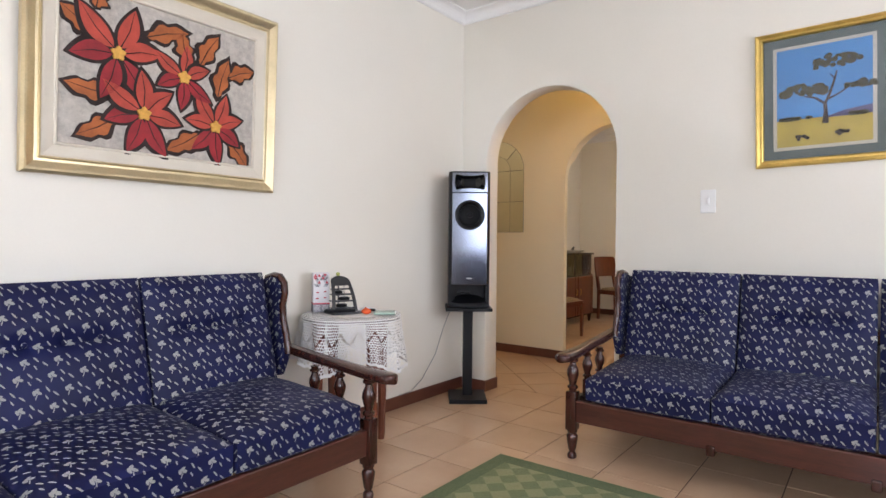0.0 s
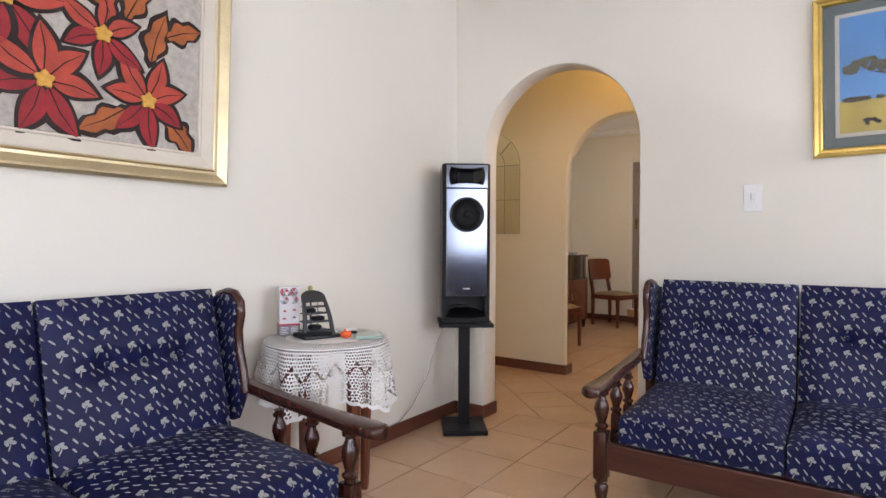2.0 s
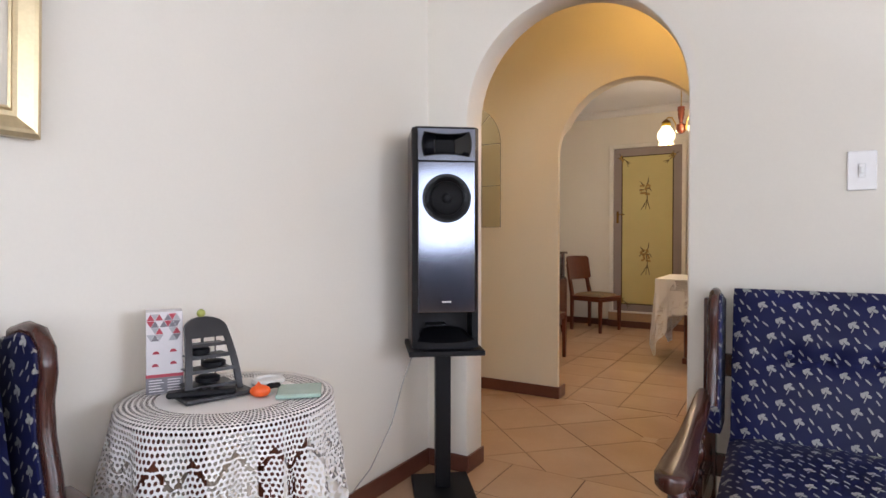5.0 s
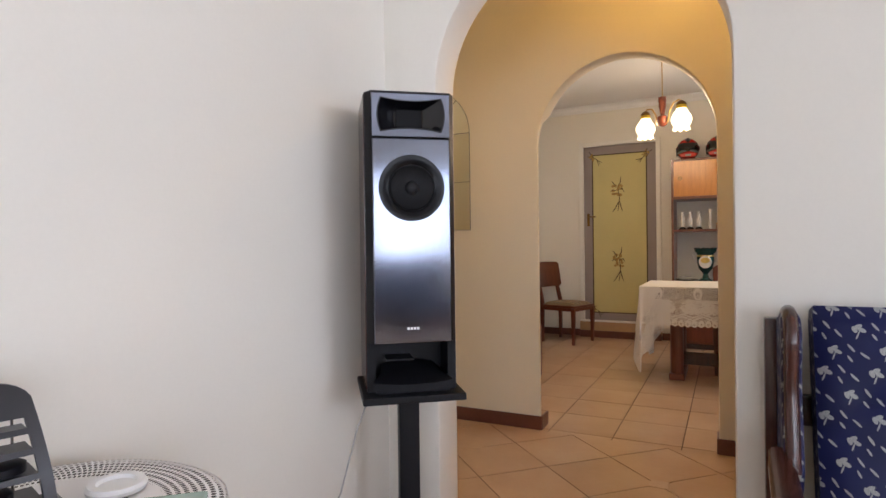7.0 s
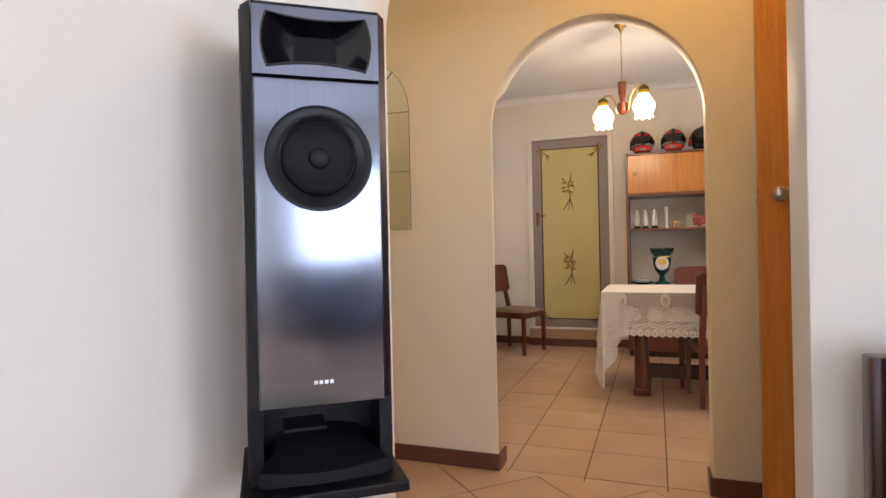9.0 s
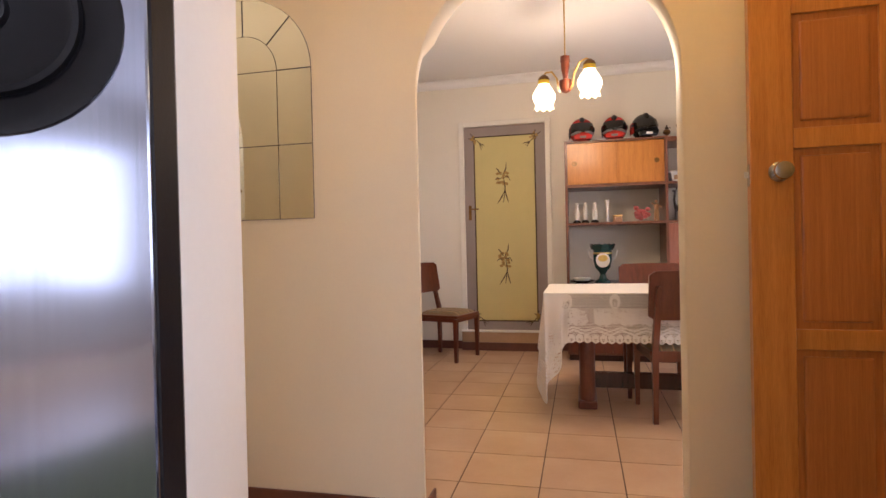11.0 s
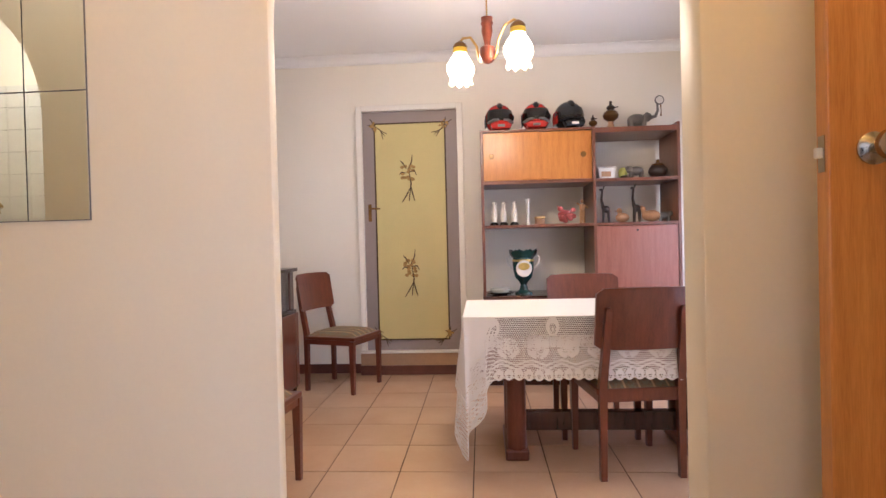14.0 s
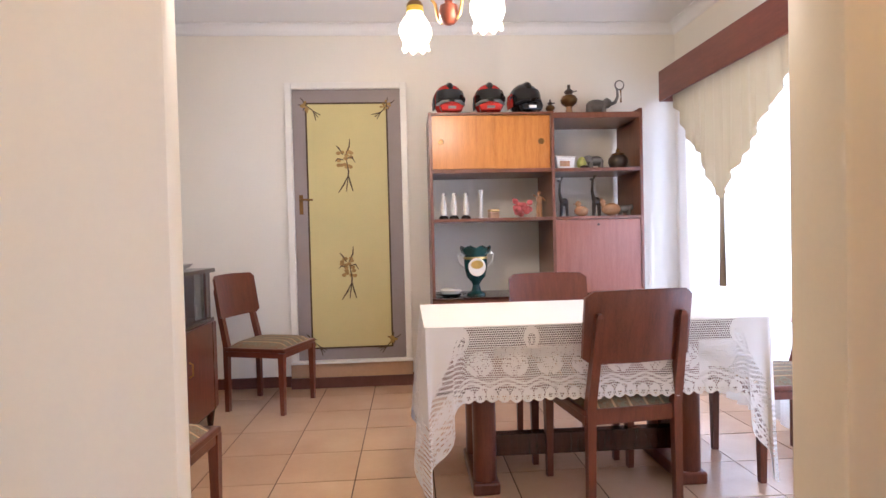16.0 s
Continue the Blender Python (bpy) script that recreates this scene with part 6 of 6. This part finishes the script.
urn = thing("urn_vase", (-0.945, 8.27, Z3), 0, "teal and gold two-handled porcelain urn on the cupboard", "vase")
part("foot", lathe([(0.070, 0.0), (0.066, 0.016), (0.034, 0.035), (0.024, 0.075), (0.036, 0.098)], 28), M_TEAL, urn, smooth=True)
part("body", lathe([(0.036, 0.098), (0.068, 0.135), (0.082, 0.20), (0.084, 0.26), (0.080, 0.285)], 28), M_TEAL, urn, smooth=True)
part("painted_scene", prism([(0.062 * math.cos(a), 0.205 + 0.066 * math.sin(a)) for a in [2 * math.pi * k / 18 for k in range(18)]], -0.088, -0.060, "y", 0.004), M_WHITECLAY, urn, "cream painted scene")
part("gold_band", lathe([(0.083, 0.258), (0.087, 0.262), (0.087, 0.272), (0.083, 0.276)], 28), M_GOLD, urn, smooth=True)
part("rim", lathe([(0.080, 0.285), (0.105, 0.320), (0.112, 0.345), (0.100, 0.340)], 32, sweep=lambda a, r_, z: (r_, z + (0.010 * math.sin(8 * a) if z > 0.31 else 0))), M_TEAL, urn, smooth=True)
part("scene_patch", prism([(0.044 * math.cos(a), 0.222 + 0.030 * math.sin(a)) for a in [2 * math.pi * k / 18 for k in range(18)]], -0.092, -0.080, "y", 0.004), M_GOLD, urn)
for s in (-1, 1):
    part("handle", tube([(s * 0.080, 0, 0.20), (s * 0.118, 0, 0.235), (s * 0.130, 0, 0.285), (s * 0.112, 0, 0.305), (s * 0.098, 0, 0.285)], 0.008, 8), M_WHITECLAY, urn, smooth=True)
dish = thing("butter_dish", (-1.13, 8.25, Z3), 0, "blue saucer with a white oval dish on the cupboard", "dish")
part("saucer", lathe([(0.05, 0.0), (0.10, 0.012), (0.118, 0.022), (0.112, 0.024), (0.05, 0.010)], 28), M_TEAL, dish, smooth=True)
part("bowl", lathe([(0.055, 0.012), (0.075, 0.034), (0.078, 0.046), (0.060, 0.052)], 24), M_WHITECLAY, dish, smooth=True)


def sideboard():
    s = thing("sideboard", (0, 0, 0), 0, "dark wooden display cabinet with glass doors by the wall", "cabinet")
    x0, x1, y0, y1, h = -3.10, -2.612, 6.75, 7.80, 0.967
    part("base", box((x0, y0, 0.10), (x1 - 0.02, y1, 0.665), 0.004), M_DARKWOOD, s)
    for x in (x0 + 0.04, x1 - 0.05):
        for y in (y0 + 0.04, y1 - 0.04):
            part("leg", lathe([(0.016, 0.0), (0.022, 0.05), (0.030, 0.10)], 10, (x, y, 0)), M_DARKWOOD, s)
    for k in range(2):
        a, b = y0 + 0.01 + k * 0.52, y0 + 0.51 + k * 0.52
        d = part("door", box((x1 - 0.0195, a, 0.12), (x1 - 0.002, b, 0.645), 0.004), M_REDWOOD, s)
        y = b - 0.05 if k == 0 else a + 0.05
        part("handle", tube([(x1 - 0.003, y, 0.40), (x1 + 0.016, y, 0.41), (x1 + 0.016, y, 0.47), (x1 - 0.003, y, 0.48)], 0.005, 6), M_BRASS, d)
        d = part("door", box((x1 - 0.0195, b - 0.075, 0.12), (x1 - 0.0010, b - 0.066, 0.645)), M_DARKWOOD, s)
    for lo, hi in (((x0, y0, 0.665), (x1 - 0.04, y0 + 0.022, h - 0.025)), ((x0, y1 - 0.022, 0.665), (x1 - 0.04, y1, h - 0.025)), ((x0, y0 + 0.022, 0.665), (x0 + 0.015, y1 - 0.022, h - 0.025)), ((x1 - 0.06, 7.25, 0.665), (x1 - 0.04, 7.30, h - 0.025)), ((x1 - 0.06, y1 - 0.07, 0.665), (x1 - 0.0405, y1 - 0.0225, h - 0.025))):
        part("display_frame", box(lo, hi, 0.002), M_DARKWOOD, s)
    for a, b in ((y0 + 0.024, 7.248), (7.302, y1 - 0.072)):
        g = part("glass_pane", box((x1 - 0.053, a, 0.667), (x1 - 0.048, b, h - 0.027)), M_GLASS, s)
        g.visible_shadow = False
    part("top", box((x0 - 0.01, y0 - 0.015, h - 0.025), (x1 - 0.01, y1 + 0.015, h), 0.005), M_DARKWOOD, s)
    t = thing("glass_tray", (-2.82, 7.52, h), 0, "white oval ribbed dish with a dark rim on the cabinet", "dish")
    part("dish_bowl", lathe([(0.08, 0.0), (0.12, 0.014), (0.145, 0.034), (0.138, 0.034), (0.08, 0.008)], 28, sweep=lambda a, r_, z: (r_ * (1 + 0.35 * abs(math.sin(a))) * (1 + 0.02 * math.sin(24 * a)), z)), M_WHITECLAY, t, smooth=True)
    part("ornament", tube([(0.0, 0.02, 0.03), (0.03, -0.02, 0.075), (0.01, -0.05, 0.045)], [0.010, 0.014, 0.008], 8), M_EBONY, t, smooth=True)
    for k in range(5):
        g = thing("wine_glass", (-2.86 + 0.04 * (k % 2), 7.36 + k * 0.085, 0.667), 0, "small clear drinking glass inside the cabinet", "glass", "glasses in the cabinet")
        part("tumbler", lathe([(0.022, 0.0), (0.026, 0.10), (0.024, 0.10), (0.020, 0.008)], 14), M_GLASS, g, smooth=True)


sideboard()


def pendant():
    cx, cy = -1.215, 6.79
    p = thing("pendant_lamp", (cx, cy, DCEIL), 0, "lit pendant lamp with turned wood, brass arms and tulip glass shades", "lamp")
    part("ceiling_rose", lathe([(0.048, 0.0), (0.046, -0.012), (0.024, -0.026), (0.012, -0.050), (0.006, -0.058)], 24), M_BRASS, p, smooth=True)
    part("rod", tube([(0, 0, -0.05), (0, 0, -0.44)], 0.0045, 8), M_BRASS, p)
    part("turned_body", lathe([(0.014, -0.425), (0.032, -0.432), (0.030, -0.450), (0.034, -0.462), (0.028, -0.475), (0.030, -0.505), (0.018, -0.560), (0.016, -0.582), (0.040, -0.592), (0.046, -0.620), (0.044, -0.648), (0.028, -0.668), (0.010, -0.676)], 24), M_REDWOOD, p, smooth=True)
    for dx, dy in ((-0.150, 0.130), (0.155, -0.140)):
        arm = [(0.20 * dx, 0.20 * dy, -0.66), (0.30 * dx, 0.30 * dy, -0.64), (0.38 * dx, 0.38 * dy, -0.565), (0.60 * dx, 0.60 * dy, -0.505), (0.88 * dx, 0.88 * dy, -0.495), (dx, dy, -0.510)]
        part("arm", tube(arm, 0.007, 8), M_BRASS, p, smooth=True)
        part("gallery", lathe([(0.010, -0.505), (0.030, -0.520), (0.040, -0.535), (0.040, -0.545)], 20, (dx, dy, 0)), M_OLDBRASS, p, smooth=True)
        sh = part("shade", lathe([(0.038, -0.560), (0.038, -0.580), (0.055, -0.605), (0.074, -0.640), (0.076, -0.668), (0.066, -0.695), (0.056, -0.712), (0.066, -0.738), (0.056, -0.738), (0.046, -0.712), (0.060, -0.680), (0.060, -0.640), (0.036, -0.600), (0.034, -0.562)], 32, (dx, dy, 0), sweep=lambda a, r_, z: (r_ * (1 + (0.05 * math.sin(8 * a) if z < -0.60 else 0)), z - (0.010 * math.sin(8 * a) if z < -0.73 else 0))), M_SHADE, p, "glowing opal tulip shade", True)
        sh.visible_shadow = False
        part("amber_collar", lathe([(0.0395, -0.545), (0.0405, -0.562), (0.0395, -0.572)], 20, (dx, dy, 0)), M_SHADECOLLAR, p, smooth=True)
        lamp("bulb_light", "POINT", pose(cx + dx, cy + dy, DCEIL - 0.655), 11.5, (1.0, 0.73, 0.42), 0.04)


pendant()


def pleated(name, lo, hi, x, z0, z1, waves, depth, material, label, category, point=None):
    """Cloth hanging in folds along y; with point (y, z), the hem falls to a point there."""
    bm = bmesh.new()
    n, m = waves * 10, 14
    rows = []
    for i in range(n + 1):
        f = i / n
        y = lo + (hi - lo) * f
        bottom = z0
        if point:
            d = min(1.0, abs(y - point[0]) / (point[0] - lo if y < point[0] else hi - point[0]))
            bottom = point[1] + (z0 - point[1]) * d + 0.008 * math.sin(f * 60)
        col = []
        for j in range(m + 1):
            g = j / m
            z = z1 + (bottom - z1) * g
            w = depth * (0.5 + 0.5 * g) * (math.sin(f * waves * 2 * math.pi + 0.8 * math.sin(f * 17)) + 0.35 * math.sin(f * waves * 3.7 * math.pi + g * 2))
            col.append(bm.verts.new((x + w, y + 0.02 * math.sin(f * 31) * g, z)))
        rows.append(col)
    for p, q in zip(rows, rows[1:]):
        for j in range(m):
            bm.faces.new((p[j], p[j + 1], q[j + 1], q[j]))
    return tagged(part(name, bm, material, None, smooth=True), label, category)


pleated("sheer_curtain", 5.5, 8.42, 0.645, 0.03, 2.16, 20, 0.026, M_SHEER, "white sheer curtain over the bright window", "curtain")
for lo, hi, py, pz in ((6.95, 8.36, 7.75, 1.32), (5.5, 6.92, 6.3, 1.32)):
    pleated("curtain_swag", lo, hi, 0.575, 2.05, 2.17, 15, 0.011, M_SWAG, "beige pointed curtain swag under the pelmet", "curtain", (py, pz))
pleated("curtain_tail", 7.74, 7.79, 0.600, 0.76, 1.42, 2, 0.008, M_SWAG, "narrow beige tail hanging below the curtain swag", "curtain")
pel = thing("pelmet", (0, 0, 0), 0, "dark reddish wooden pelmet above the curtains", "pelmet")
part("front_board", box((0.495, 5.35, 2.105), (0.515, 8.43, 2.33), 0.003), M_PELMET, pel)
part("end_board", box((0.515, 8.41, 2.105), (DW, 8.43, 2.33), 0.003), M_PELMET, pel)
part("top_board", box((0.515, 5.35, 2.31), (DW, 8.41, 2.33), 0.003), M_PELMET, pel)

# ---- ground outside, and the tiled floors ----
setting("ground", box((-60, -60, -0.40), (60, 60, -0.30)), mottled("garden_ground", (0.16, 0.17, 0.09), 0.9, 0.3, 1.0, 20), "grassy ground outside the house")
tiled_floor("floor_living", (LW, EAST, SOUTH, 3.768), 0.366, (-1.180, 2.670), 0, "beige ceramic floor tiles with brown grout")
tiled_floor("floor_hall", (-5.3, 0.24, 3.768, 4.982), 0.366, (-1.035, 4.464), 45, "beige ceramic floor tiles laid diagonally")
tiled_floor("floor_dining", (-3.2, DW, 4.982, BW), 0.366, (-1.700, 6.860), 0, "beige ceramic floor tiles with brown grout")
setting("floor_kitchen", box((-5.3, 2.6, -0.1), (LW - 0.27, 3.768, -0.001)), M_TILE, "beige kitchen floor")
deco = part("inset_tile", box((-0.04, -0.04, 0.0), (0.04, 0.04, 0.0015)), M_STEP, bpy.data.objects["floor_hall"], "small patterned inset tile")
deco.matrix_basis = pose(-1.030, 4.464, 0.0012, 0, 0, 0)
